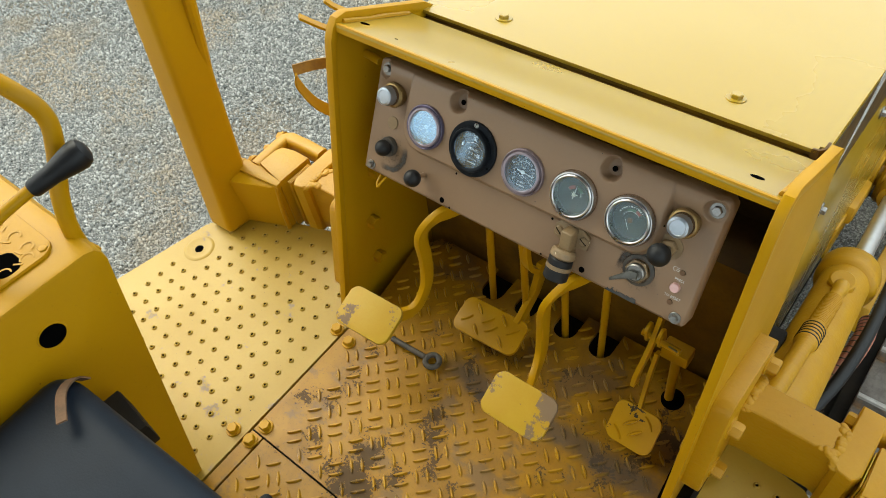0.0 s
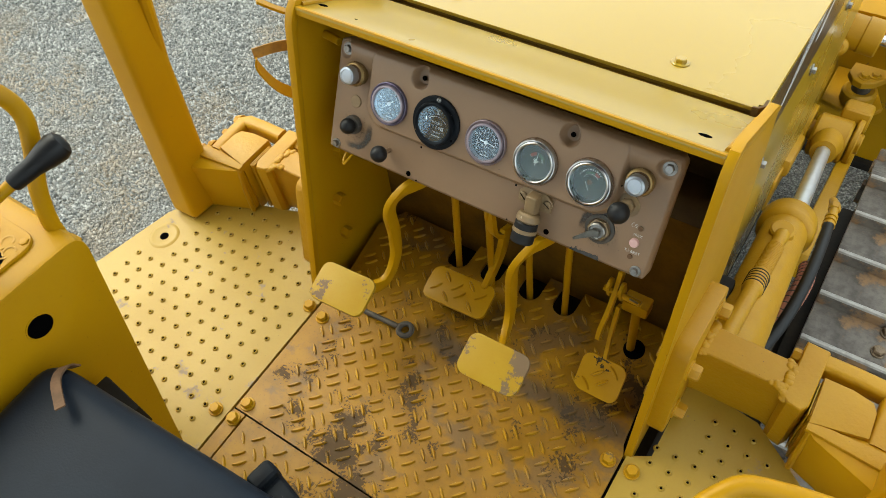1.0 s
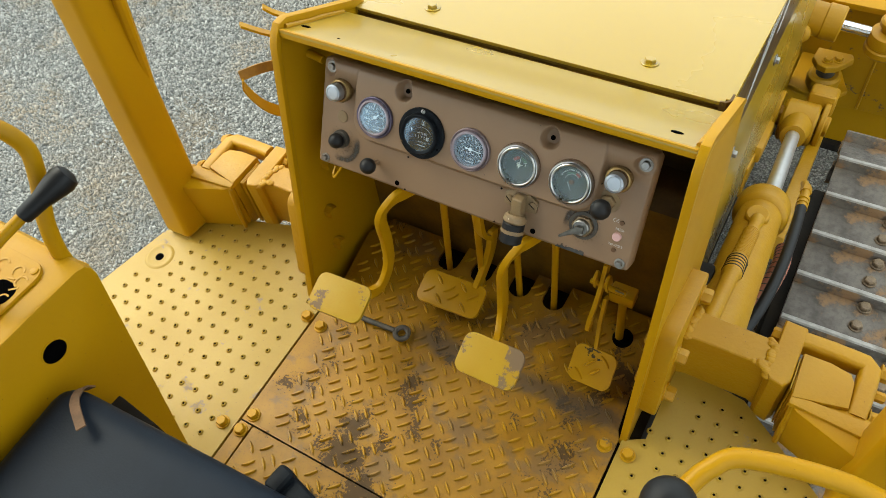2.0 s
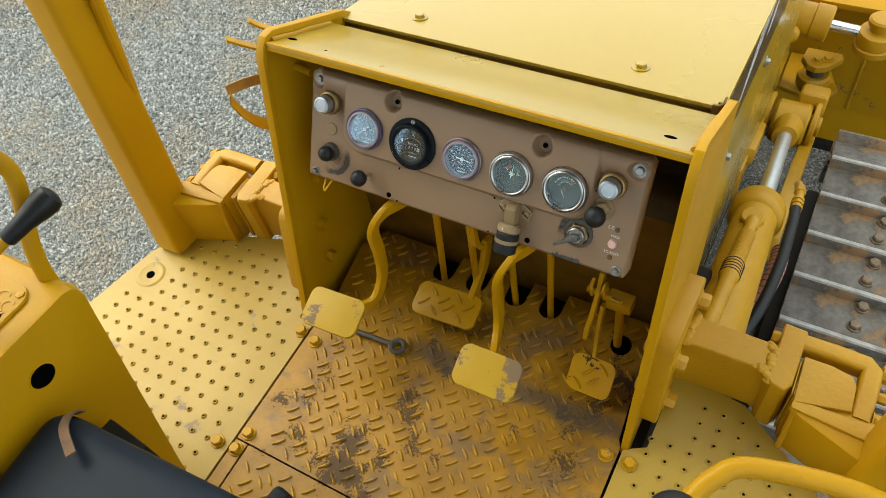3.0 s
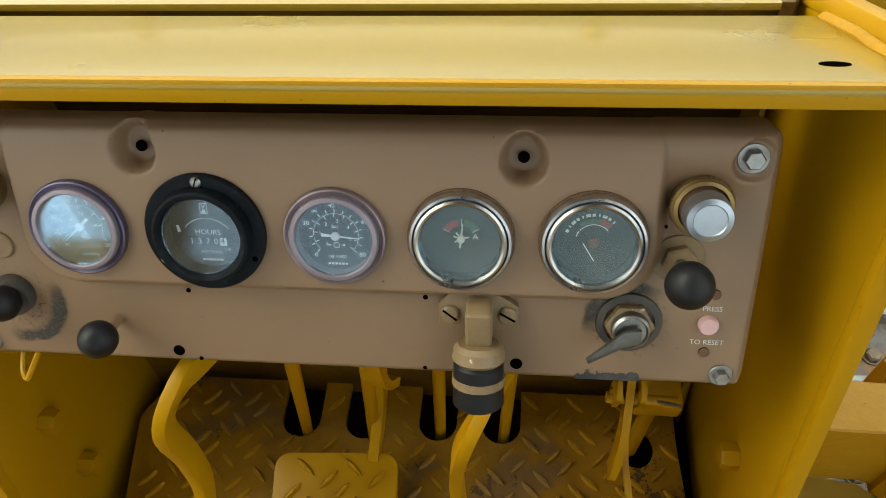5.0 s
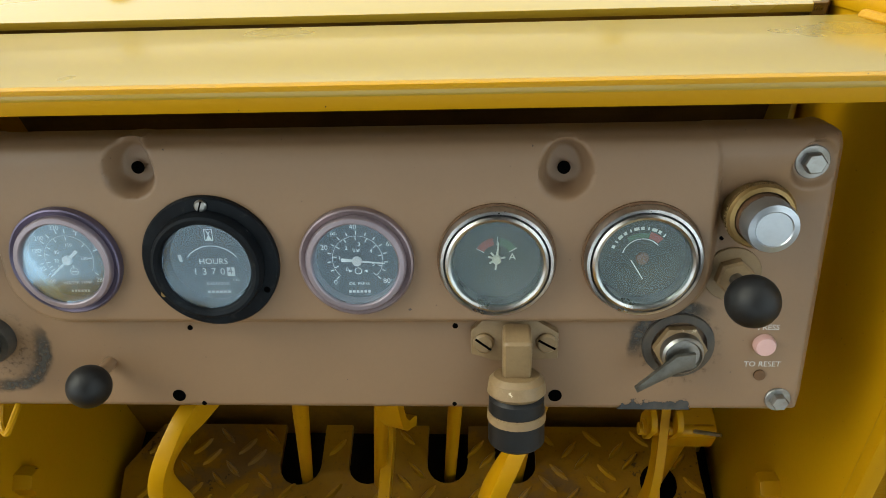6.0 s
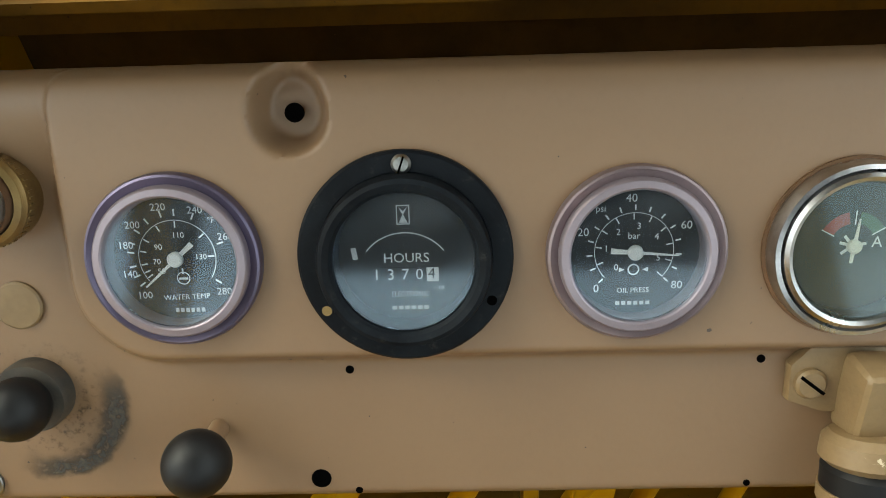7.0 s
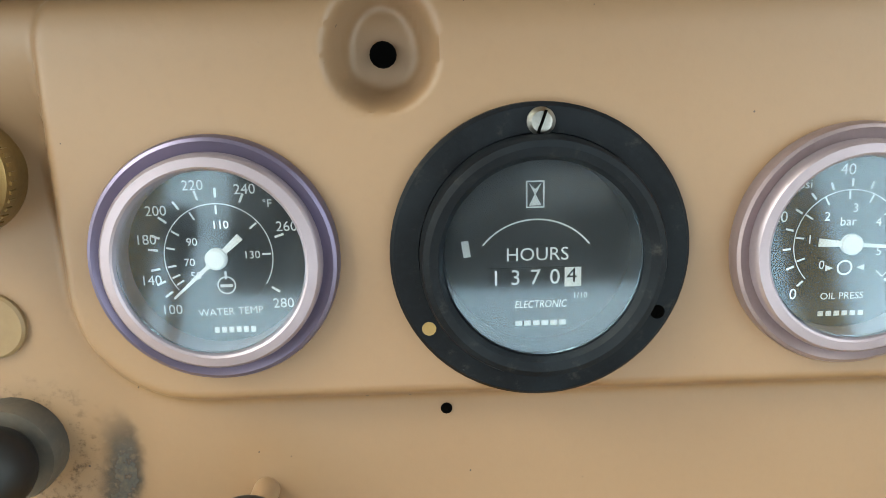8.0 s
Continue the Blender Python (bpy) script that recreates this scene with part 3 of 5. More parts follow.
# weld nuts inside the cowl
for x, y, z, s in ((-0.249, -0.040, 0.150, 1), (-0.249, -0.050, 0.060, 1), (-0.249, -0.005, 0.25, 1), (0.398, -0.03, 0.130, -1), (0.398, -0.055, 0.040, -1)):
    bm = bmesh.new()
    hexhead(bm, T(x, y, z) @ RY(90 * s), 0.0125, 0.016, 0.0)
    part("nut", bm, paint, cowl)

part("pin", rod(bmesh.new(), (-0.250, 0.045, 0.462), (-0.215, 0.040, 0.462), 0.0065, seg=14, bev=0.001), paint, cowl)

hood = thing("engine_hood", "glossy yellow engine hood with white side decal and painted dark reflection", "engine hood")
LD = T(0, 0.182, 0.4560) @ RX(-13.5)
bm = bmesh.new()
prism(bm, [(-0.258, 0.0), (0.384, 0.0), (0.384, 0.012), (0.394, 0.014), (0.362, 1.62), (-0.230, 1.62), (-0.264, 0.014), (-0.258, 0.012)], -0.006, LD, 0.0012)
part("lid", bm, hood_sky_yellow, hood)
for s, x in ((1, 0.390), (-1, -0.258)):
    b = bmesh.new()
    box(b, (0.005, 1.60, 0.68), T(0, 0.815, -0.348), 0.001)
    bm = merge(bmesh.new(), b, LD @ T(x, 0, 0) @ RZ(1.15 * s))
    side = part("side_panel", bm, hood_sky_yellow, hood)
    for k, (y, z) in enumerate(((0.235, -0.228), (0.572, -0.203), (0.92, -0.20))):
        bm = bmesh.new()
        hexhead(bm, LD @ T(x, 0, 0) @ RZ(1.15 * s) @ T(0.003 * s, y, z) @ RY(90 * s), 0.0075, 0.007, 0.0125, 0.0025)
        part("bolt", bm, steel, hood, "bright zinc bolt")
    if s == 1:
        SIDE = LD @ T(x, 0, 0) @ RZ(1.15) @ T(0.0029, 0, 0) @ Matrix(((0, 0, 1, 0), (1, 0, 0, 0), (0, 1, 0, 0), (0, 0, 0, 1)))
        # Flat black band imitates a dark reflection in the glossy side.
        bm = prism(bmesh.new(), [(0.06, -0.150), (1.5, -0.125), (1.5, -0.02), (0.06, -0.02)], 0.0006, SIDE)
        part("dark_reflection_band", bm, dark_reflection_band, hood, "black band painted in for a dark mirror reflection")
        for y0, z0, y1, z1, w in ((0.188, -0.118, 0.300, -0.010, 0.007), (0.199, -0.112, 0.345, -0.004, 0.012), (0.216, -0.106, 0.395, -0.004, 0.009), (0.40, -0.07, 0.48, -0.004, 0.030), (0.028, -0.362, 0.112, -0.250, 0.024)):
            part("white_stripe", prism(bmesh.new(), [(y0, z0), (y0 + w, z0), (y1 + w, z1), (y1, z1)], 0.0012, SIDE), white_decal, hood, "white decal stripe")
for x, y in ((0.256, 0.058), (-0.129, 0.058)):
    bm = bmesh.new()
    hexhead(bm, LD @ T(x, y, 0.0), 0.0088, 0.0060, 0.0140, 0.002)
    part("bolt", bm, hood_sky_yellow, hood)
# Brown boxes fill the lid gap, its shade put into their colour.
bm = bmesh.new()
box(bm, (0.640, 0.010, 0.030), LD @ T(0.063, 0.012, -0.021))
box(bm, (0.655, 0.05, 0.006), T(CX, 0.190, 0.436) @ RX(-14))
b = bmesh.new()
prism(b, [(0.0, 0.0), (0.009, 0.0), (0.015, 0.010), (0.015, 0.030), (0.011, 0.030), (0.011, 0.012), (0.006, 0.004), (0.0, 0.004)], -0.026, LD @ T(0.3775, 0.000, 0.0005), 0.0008)
part("corner_bracket", b, shade_brown, hood, "brown bracket at the lid corner")
part("lid_gap_fill", bm, shade_brown, hood, "brown filler with the shade of the lid gap painted in")

# ---- instrument panel ----
PANEL = T(0, 0, 0.43) @ RX(-30)


def FACE(u, v, out=0.0):
    """On the panel: u across, v up, and the z axis pointing out of it."""
    return PANEL @ T(u, -out, v) @ RX(90)


def smooth01(t):
    t = max(0.0, min(1.0, t))
    return t * t * (3 - 2 * t)


U0, U1, V0, V1 = -0.200, 0.347, -0.1160, 0.0635
RAISE = 0.0125


DIMPLES = ((-0.0412, 0.0455), (0.1978, 0.0425))
GAUGES = ((-0.0866, -0.0056), (-0.0016, -0.0064), (0.0820, -0.0070), (0.1608, -0.0068), (0.2412, -0.0064))


def panel_height(u, v):
    # rounded box distance of the raised field
    cu, cv, hu, hv, r = 0.0755, 0.0168, 0.2055, 0.0653, 0.034
    dx, dy = abs(u - cu) - hu + r, abs(v - cv) - hv + r
    d = math.hypot(max(dx, 0), max(dy, 0)) + min(max(dx, dy), 0) - r
    h = RAISE * smooth01(0.5 - d / 0.009)
    h = max(h, 0.8 * RAISE * smooth01((v - 0.018) / 0.034) * smooth01(min(u - U0, U1 - u) / 0.024))
    for bu, bv in DIMPLES:
        q = math.hypot(u - bu, (v - bv) if v < bv else (v - bv) * 0.75)
        k = smooth01((q - 0.0088) / 0.0064)
        h = h * k - 0.0030 * (1 - k)
    for bu, bv in ((-0.184, 0.0480), (0.331, 0.0435)):
        k = smooth01((math.hypot(u - bu, v - bv) - 0.0105) / 0.0045)
        h = h * k - 0.002 * (1 - k)
    for gu, gv in GAUGES:
        h -= 0.014 * (1 - smooth01((math.hypot(u - gu, v - gv) - 0.0248) / 0.0030))
    edge = min(u - U0, U1 - u, v - V0, V1 - v)
    h -= 0.005 * (1 - smooth01(edge / 0.006)) ** 2
    if v > 0.050:
        h -= 0.007 * ((v - 0.050) / 0.016) ** 2
    return h


def build_panel():
    panel = thing("instrument_panel", "brown painted steel instrument panel with raised gauge field", "instrument panel", PANEL)
    bm = bmesh.new()
    nu, nv, r = 400, 138, 0.012
    grid = []
    for j in range(nv + 1):
        v = V0 + (V1 - V0) * j / nv
        k = max(0.0, r - min(v - V0, V1 - v))
        ins = r - math.sqrt(max(0.0, r * r - k * k))
        row = []
        for i in range(nu + 1):
            u = U0 + ins + (U1 - U0 - 2 * ins) * i / nu
            row.append(bm.verts.new((u, -panel_height(u, v), v)))
        grid.append(row)
    for a, b in zip(grid, grid[1:]):
        for i in range(nu):
            bm.faces.new((a[i], a[i + 1], b[i + 1], b[i]))
    rim = [e for e in bm.edges if len(e.link_faces) == 1]
    r2 = bmesh.ops.extrude_edge_only(bm, edges=rim)
    bmesh.ops.translate(bm, vec=(0, 0.018, 0), verts=[g for g in r2["geom"] if isinstance(g, bmesh.types.BMVert)])
    part("face_plate", bm, brown, panel, smooth=50)
    return panel


panel = build_panel()
PINV = PANEL.inverted()


def on_panel(name, bm, material, label=""):
    """A part of the panel, built in the world."""
    bmesh.ops.transform(bm, matrix=PINV, verts=bm.verts)
    return part(name, bm, material, panel, label)


for u, v in ((-0.184, 0.0480), (0.331, 0.0435), (-0.184, -0.1052), (0.332, -0.1055)):
    bm = bmesh.new()
    hexhead(bm, FACE(u, v, -0.003 if v > 0 else 0.0) @ RZ(u * 200), 0.0062 if v > 0 else 0.0052, 0.005, 0.0095 if v > 0 else 0.0078, 0.0015)
    on_panel("bolt", bm, steel, "dull zinc bolt")
for u, v, r, o in ((-0.0412, 0.0455, 0.0036, 0), (0.1978, 0.0425, 0.0036, 0), (-0.0418, -0.1054, 0.0042, 0), (-0.0262, -0.1112, 0.0015, 0), (0.1971, -0.1040, 0.0042, 0), (-0.0270, -0.0565, 0.0017, 0),
                   (0.1361, -0.0552, 0.0017, 0), (0.1345, -0.1105, 0.0014, 0), (0.321, -0.0456, 0.0035, 0), (0.3191, -0.0884, 0.0035, 0), (0.283, 0.005, 0.0010, RAISE)):
    bm = bmesh.new()
    lathe(bm, [(0, 0.0003), (r, 0.0003), (r, -0.001)], 16, FACE(u, v, o + 0.0001))
    on_panel("hole", bm, black_hole)


# ---- gauges ----
def lettering(bm, text, x, y, size, z=0.0, shear=0.0, turn=0.0, wide=1.0):
    """Flat letters in the built-in font, centred at x, y."""
    c = bpy.data.curves.new("letters", "FONT")
    c.body, c.size, c.align_x, c.align_y, c.shear, c.resolution_u = text, size * 1.38, "CENTER", "CENTER", shear, 3
    ob = new("letters", c)
    dg = bpy.context.evaluated_depsgraph_get()
    me = ob.evaluated_get(dg).to_mesh()
    b = bmesh.new()
    b.from_mesh(me)
    ob.evaluated_get(dg).to_mesh_clear()
    bpy.data.objects.remove(ob)
    bpy.data.curves.remove(c)
    bmesh.ops.transform(b, matrix=T(x, y, z) @ RZ(turn) @ Matrix.Diagonal((wide, 1, 1, 1)), verts=b.verts)
    return merge(bm, b)


def bar(bm, x, y, w, h, z=0.0, turn=0.0):
    prism(bm, [(-w / 2, -h / 2), (w / 2, -h / 2), (w / 2, h / 2), (-w / 2, h / 2)], 0.0001, T(x, y, z) @ RZ(turn))


def arc(bm, r, a0, a1, w, z=0.0, n=40, cx=0.0, cy=0.0):
    p = []
    for rr, order in ((r + w / 2, range(n + 1)), (r - w / 2, range(n, -1, -1))):
        for i in order:
            t = radians(a0 + (a1 - a0) * i / n)
            p.append((cx + rr * math.cos(t), cy + rr * math.sin(t)))
    b = bmesh.new()
    vs = [b.verts.new((x, y, z)) for x, y in p]
    m = len(vs)
    for i in range(n):
        b.faces.new((vs[i], vs[i + 1], vs[m - 2 - i], vs[m - 1 - i]))
    merge(bm, b)


def ticks(bm, r0, r1, angles, w, z=0.0):
    for a in angles:
        r = (r0 + r1) / 2
        bar(bm, r * math.cos(radians(a)), r * math.sin(radians(a)), r1 - r0, w, z, a)


SINK = 0.0045        # how deep the dials lie behind their rims


def gauge(name, u, v, label, rims, dial_r, dial_mat, glass_at, dial_at=0.0030, pane_mat=glass):
    """rims: (name, profile, material, label), outermost first."""
    g = thing(name, label, "gauge", FACE(u, v, RAISE), "gauges in the panel")
    first = None
    for nm, prof, mat_, lab in rims:
        ob = part(nm, lathe(bmesh.new(), prof, 72), mat_, g, lab, smooth=28)
        first = first or ob
    dial = part("dial", lathe(bmesh.new(), [(0, dial_at), (dial_r, dial_at), (dial_r, 0.0005)], 64), dial_mat, g)
    dial.location.z = -SINK
    pane = part("glass", lathe(bmesh.new(), [(0, glass_at), (dial_r + 0.0003, glass_at), (dial_r + 0.0003, glass_at - 0.0012), (0, glass_at - 0.0012)], 64, RX(-3.2)), pane_mat, g, "clear dusty glass with a blue sky veil painted in")
    pane.visible_shadow = False
    return g, dial


def needle(parent, ang, tip, tail, w0, w1, z, hub, mat_, hub_mat=None, tail_w=None):
    b = bmesh.new()
    tw = tail_w or w0
    prism(b, [(-tail, -tw / 2), (0, -w0 / 2), (tip, -w1 / 2), (tip, w1 / 2), (0, w0 / 2), (-tail, tw / 2)], 0.0004, T(0, 0, z) @ RZ(ang))
    n = part("needle", b, mat_, parent)
    n.location.z = -SINK
    b = lathe(bmesh.new(), [(0, z + 0.0014), (hub * 0.8, z + 0.0014), (hub, z + 0.0009), (hub, z - 0.0005)], 24)
    part("hub", b, hub_mat or mat_, n)


DZ = 0.0031
WIDE_OUT = [(0.0326, 0.0), (0.0326, 0.0030), (0.0321, 0.0042), (0.0312, 0.0046), (0.0296, 0.0034), (0.0284, 0.0030), (0.0278, 0.002)]
WIDE_IN = [(0.0284, 0.002), (0.0284, 0.0060), (0.0281, 0.0068), (0.0275, 0.0074), (0.0252, 0.0077), (0.0246, 0.0073), (0.0240, 0.0058), (0.0238, 0.0040), (0.0238, -0.0030)]

# water temperature
water, wd = gauge("water_temperature_gauge", -0.0866, -0.0056, "water temperature gauge with purple oxidised double bezel",
                  [("outer_bezel", WIDE_OUT, purple, ""), ("inner_bezel", WIDE_IN, lilac, "lilac oxidised ring")], 0.0238, dial_black, 0.0062)
R = 0.0232
bm = bmesh.new()
for txt, x, y in (("220", -0.22, 0.83), ("240", 0.36, 0.77), ("200", -0.66, 0.55), ("180", -0.81, 0.22), ("140", -0.80, -0.26), ("260", 0.80, 0.33), ("280", 0.70, -0.58), ("100", -0.60, -0.62)):
    lettering(bm, txt, x * R, y * R, 0.0028, DZ)
for txt, x, y in (("110", 0.05, 0.37), ("90", -0.29, 0.18), ("70", -0.34, -0.06), ("50", -0.28, -0.22), ("130", 0.38, 0.01), ("°F", 0.60, 0.60)):
    lettering(bm, txt, x * R, y * R, 0.0022, DZ)
lettering(bm, "WATER TEMP", 0.08 * R, -0.66 * R, 0.0021, DZ, turn=2)
for i in range(6):
    bar(bm, (-0.10 + 0.085 * i) * R, -0.88 * R, 0.0013, 0.0016, DZ)
arc(bm, 0.62 * R, -33, 218, 0.00025, DZ)
ticks(bm, 0.69 * R, 0.80 * R, (-33, 18, 65, 88, 105, 125, 143, 160, 172, 190, 203, 215), 0.0006, DZ)
ticks(bm, 0.50 * R, 0.60 * R, (2, 40, 88, 118, 148, 168, 190, 203, 212), 0.0005, DZ)
arc(bm, 0.10 * R, 0, 360, 0.0004, DZ, 24, 0.06 * R, -0.34 * R)
bar(bm, 0.06 * R, -0.345 * R, 0.0034, 0.0008, DZ)
bar(bm, 0.06 * R, -0.22 * R, 0.0006, 0.0022, DZ)
part("scale", bm, white_ink, wd)
needle(water, 221, 0.0160, 0.0088, 0.0013, 0.0006, 0.0052, 0.0029, white_ink, tail_w=0.0021)

# hour meter
hours, hd = gauge("hour_meter", -0.0016, -0.0064, "round black hour meter reading 1370",
                  [("flange", [(0.0393, 0.0), (0.0393, 0.0032), (0.0383, 0.0042), (0.0318, 0.0045), (0.0312, 0.002)], black_plastic, ""),
                   ("barrel", [(0.0316, 0.003), (0.0314, 0.0100), (0.0306, 0.0122), (0.0290, 0.0128), (0.0268, 0.0120), (0.0256, 0.0104), (0.0250, -0.0030)], black_plastic, "")],
                  0.0250, dial_black, 0.0098)
K = 0.0001496
bm = bmesh.new()
lettering(bm, "HOURS", 0, -9 * K, 25 * K, DZ)
lettering(bm, "ELECTRONIC", 6 * K, -102 * K, 14.5 * K, DZ, shear=0.18, wide=0.8)
lettering(bm, "1/10", 78 * K, -87 * K, 11 * K, DZ)
for i in range(6):
    bar(bm, (-34 + 16 * i) * K, -137 * K, 12.5 * K, 9.5 * K, DZ)
arc(bm, 122 * K, 38, 141, 0.0004, DZ, 40, -3 * K, -66 * K)
ICON = (-4 * K, 101 * K)
for sx in (-1, 1):
    bar(bm, ICON[0] + sx * 15 * K, ICON[1], 2.6 * K, 48 * K, DZ)
    bar(bm, ICON[0], ICON[1] + sx * 23 * K, 32 * K, 2.6 * K, DZ)
prism(bm, [(-11 * K, -20 * K), (11 * K, -20 * K), (0, 2 * K)], 0.0001, T(*ICON, DZ))
prism(bm, [(-11 * K, 20 * K), (0, -2 * K), (11 * K, 20 * K), (0, 9 * K)], 0.0001, T(*ICON, DZ))
bar(bm, -128 * K, 5 * K, 13 * K, 30 * K, DZ, 8)
part("scale", bm, white_ink, hd)
bm = bmesh.new()
box(bm, (150 * K, 38 * K, 0.0004), T(-12 * K, -51 * K, DZ))
wind = part("counter_window", bm, black_hole, hd, "black counter window")
bm = bmesh.new()
for i, ch in enumerate("1370"):
    lettering(bm, ch, (-75 + 35.5 * i) * K, -51 * K, 29 * K, DZ + 0.00035)
part("digits", bm, white_ink, wind)
bm = bmesh.new()
bar(bm, 64 * K, -51 * K, 30 * K, 36 * K, DZ + 0.0003)
tenth = part("tenths_wheel", bm, white_ink, wind, "white tenths wheel")
bm = bmesh.new()
lettering(bm, "4", 62 * K, -49 * K, 28 * K, DZ + 0.0005)
part("digit", bm, black_hole, tenth)
bm = lathe(bmesh.new(), [(0.0036, 0.004), (0.0036, 0.0052), (0.0026, 0.0064), (0, 0.0067)], 20, T(0, 0.0345, 0))
screw = part("screw", bm, steel, hours, "tarnished bright slotted screw")
bm = bmesh.new()
box(bm, (0.0060, 0.0007, 0.0008), T(0, 0.0345, 0.0065) @ RZ(70))
part("slot", bm, black_hole, screw)
for x, y, mat_ in ((-0.0296, -0.0192, brass), (0.0312, -0.0165, black_hole)):
    part("hole", lathe(bmesh.new(), [(0, 0.0046), (0.0019, 0.0046), (0.0019, 0.003)], 14, T(x, y, 0)), mat_, hours)

# oil pressure
oil, od = gauge("oil_pressure_gauge", 0.0820, -0.0070, "oil pressure gauge with rose oxidised double bezel",
                [("outer_bezel", WIDE_OUT, rose, ""), ("inner_bezel", WIDE_IN, lilac, "lilac oxidised ring")], 0.0238, dial_black, 0.0062)
K = 0.000212
bm = bmesh.new()
for txt, x, y in (("40", -7, 93), ("60", 88, 44), ("80", 76, -63), ("0", -64, -67), ("20", -88, 35)):
    lettering(bm, txt, x * K, y * K, 0.0031, DZ)
for txt, x, y in (("psi", -59, 76), ("bar", -1, 27), ("1", -48, 5), ("2", -28, 34), ("3", 7, 44), ("4", 38, 25), ("5", 42, -13), ("0", -30, -29)):
    lettering(bm, txt, x * K, y * K, 0.0025, DZ)
lettering(bm, "OIL PRESS", 0, -71 * K, 0.0020, DZ)
for i in range(6):
    bar(bm, (-26 + 10.5 * i) * K, -94 * K, 0.0015, 0.0014, DZ)
arc(bm, 68 * K, -43, 223, 0.00025, DZ)
ticks(bm, 72 * K, 82 * K, range(-43, 224, 19), 0.00055, DZ)
ticks(bm, 56 * K, 67 * K, range(-43, 224, 27), 0.00045, DZ)
arc(bm, 9 * K, 0, 360, 0.0005, DZ, 20, 0, -33 * K)
for x in (-20, 20):
    prism(bm, [(-5 * K, -4 * K), (5 * K, 0), (-5 * K, 4 * K)], 0.0001, T(x * K, -33 * K, DZ) @ RZ(0 if x < 0 else 180))
part("scale", bm, white_ink, od)
needle(oil, -5, 75 * K, 42 * K, 0.0012, 0.0005, 0.0052, 0.0028, white_ink, tail_w=0.0022)

# ammeter and converter temperature
STEEL_OUT = [(0.0322, 0.0), (0.0322, 0.0050), (0.0312, 0.0078), (0.0296, 0.0082), (0.0288, 0.006)]
STEEL_IN = [(0.0289, 0.005), (0.0284, 0.0084), (0.0270, 0.0094), (0.0256, 0.0086), (0.0246, 0.0060), (0.0244, -0.0030)]
RUSTY = [(0.0334, 0.0), (0.0334, 0.0012), (0.0322, 0.0014)]
K = 0.00026
amps, ad = gauge("ammeter", 0.1608, -0.0068, "faded ammeter with double chrome bezel",
                 [("outer_bezel", STEEL_OUT, bezel_chrome, ""), ("inner_bezel", STEEL_IN, bezel_chrome, ""), ("gasket", RUSTY, rust, "rusty brown gasket edge")], 0.0244, dial_grey, 0.0072, pane_mat=old_glass)
bm = bmesh.new()
arc(bm, 40 * K, 100, 152, 17 * K, DZ)
part("red_band", bm, red_ink, ad, "faded red discharge band")
bm = bmesh.new()
arc(bm, 40 * K, 28, 80, 17 * K, DZ)
part("green_band", bm, green_ink, ad, "faded green charge band")
bm = bmesh.new()
lettering(bm, "A", 34 * K, 4 * K, 0.0042, DZ)
ticks(bm, 30 * K, 50 * K, (88, 30, 152), 0.0004, DZ)
part("scale", bm, white_ink, ad)
needle(amps, 84, 40 * K, 24 * K, 0.0016, 0.0005, 0.0045, 0.0026, white_ink, tail_w=0.0010)
bm = bmesh.new()
for a in (10, 130, 165, 215):
    bar(bm, 8 * K * math.cos(radians(a)), 8 * K * math.sin(radians(a)), 22 * K, 0.0011, DZ + 0.0003, a)
part("movement_plate", bm, white_ink, ad)

temp, td = gauge("converter_temperature_gauge", 0.2412, -0.0064, "faded temperature gauge with rusty hub and chrome bezel",
                 [("outer_bezel", STEEL_OUT, bezel_chrome, ""), ("inner_bezel", STEEL_IN, bezel_chrome, ""), ("gasket", RUSTY, rust, "rusty brown gasket edge")], 0.0244, dial_grey, 0.0072, pane_mat=old_glass)
bm = bmesh.new()
arc(bm, 52 * K, 45, 75, 15 * K, DZ)
part("red_band", bm, red_ink, td, "faded red band")
bm = bmesh.new()
arc(bm, 50 * K, 75, 128, 11 * K, DZ)
part("green_band", bm, green_ink, td, "faded green band")
bm = bmesh.new()
arc(bm, 42 * K, 40, 165, 0.0005, DZ)
for i in range(11):
    a = 48 + 11 * i
    bar(bm, 66 * K * math.cos(radians(a)), 66 * K * math.sin(radians(a)), 7 * K, (3 + 4 * (i % 3)) * K, DZ, a)
part("scale", bm, white_ink, td)
needle(temp, 140, 52 * K, 2 * K, 0.0008, 0.0005, 0.0045, 0.0036, dial_grey, rust)
bm = bmesh.new()
bar(bm, -10 * K, -26 * K, 52 * K, 0.0005, 0.0046, -58)
part("pointer", bm, white_ink, td)


# ---- lamps, knobs and switches on the panel ----
def panel_lamp(u, v):
    g = thing("panel_lamp", "panel lamp with bright cap in a knurled brass collar", "lamp", FACE(u, v, 0), "panel lamps")
    bm = lathe(bmesh.new(), [(0.0178, 0), (0.0178, 0.006), (0.0184, 0.0065), (0.0184, 0.0120), (0.0178, 0.0128), (0.0172, 0.0140), (0.0150, 0.0150), (0.0142, 0.012)], 56)
    col = part("collar", bm, brass, g)
    b = bmesh.new()
    for i in range(48):
        a = radians(7.5 * i)
        box(b, (0.0008, 0.0010, 0.0028), T(0.0185 * math.cos(a), 0.0185 * math.sin(a), 0.0092) @ RZ(7.5 * i))
    part("knurling", b, brass, col)
    part("sleeve", lathe(bmesh.new(), [(0.0140, 0.004), (0.0140, 0.020), (0.0130, 0.021)], 40), rust, g, "brown copper sleeve")
    part("cap", lathe(bmesh.new(), [(0.0140, 0.0185), (0.0140, 0.0275), (0.0130, 0.0310), (0.0098, 0.0320), (0.0092, 0.0312), (0, 0.0316)], 40), lamp_glass, g)


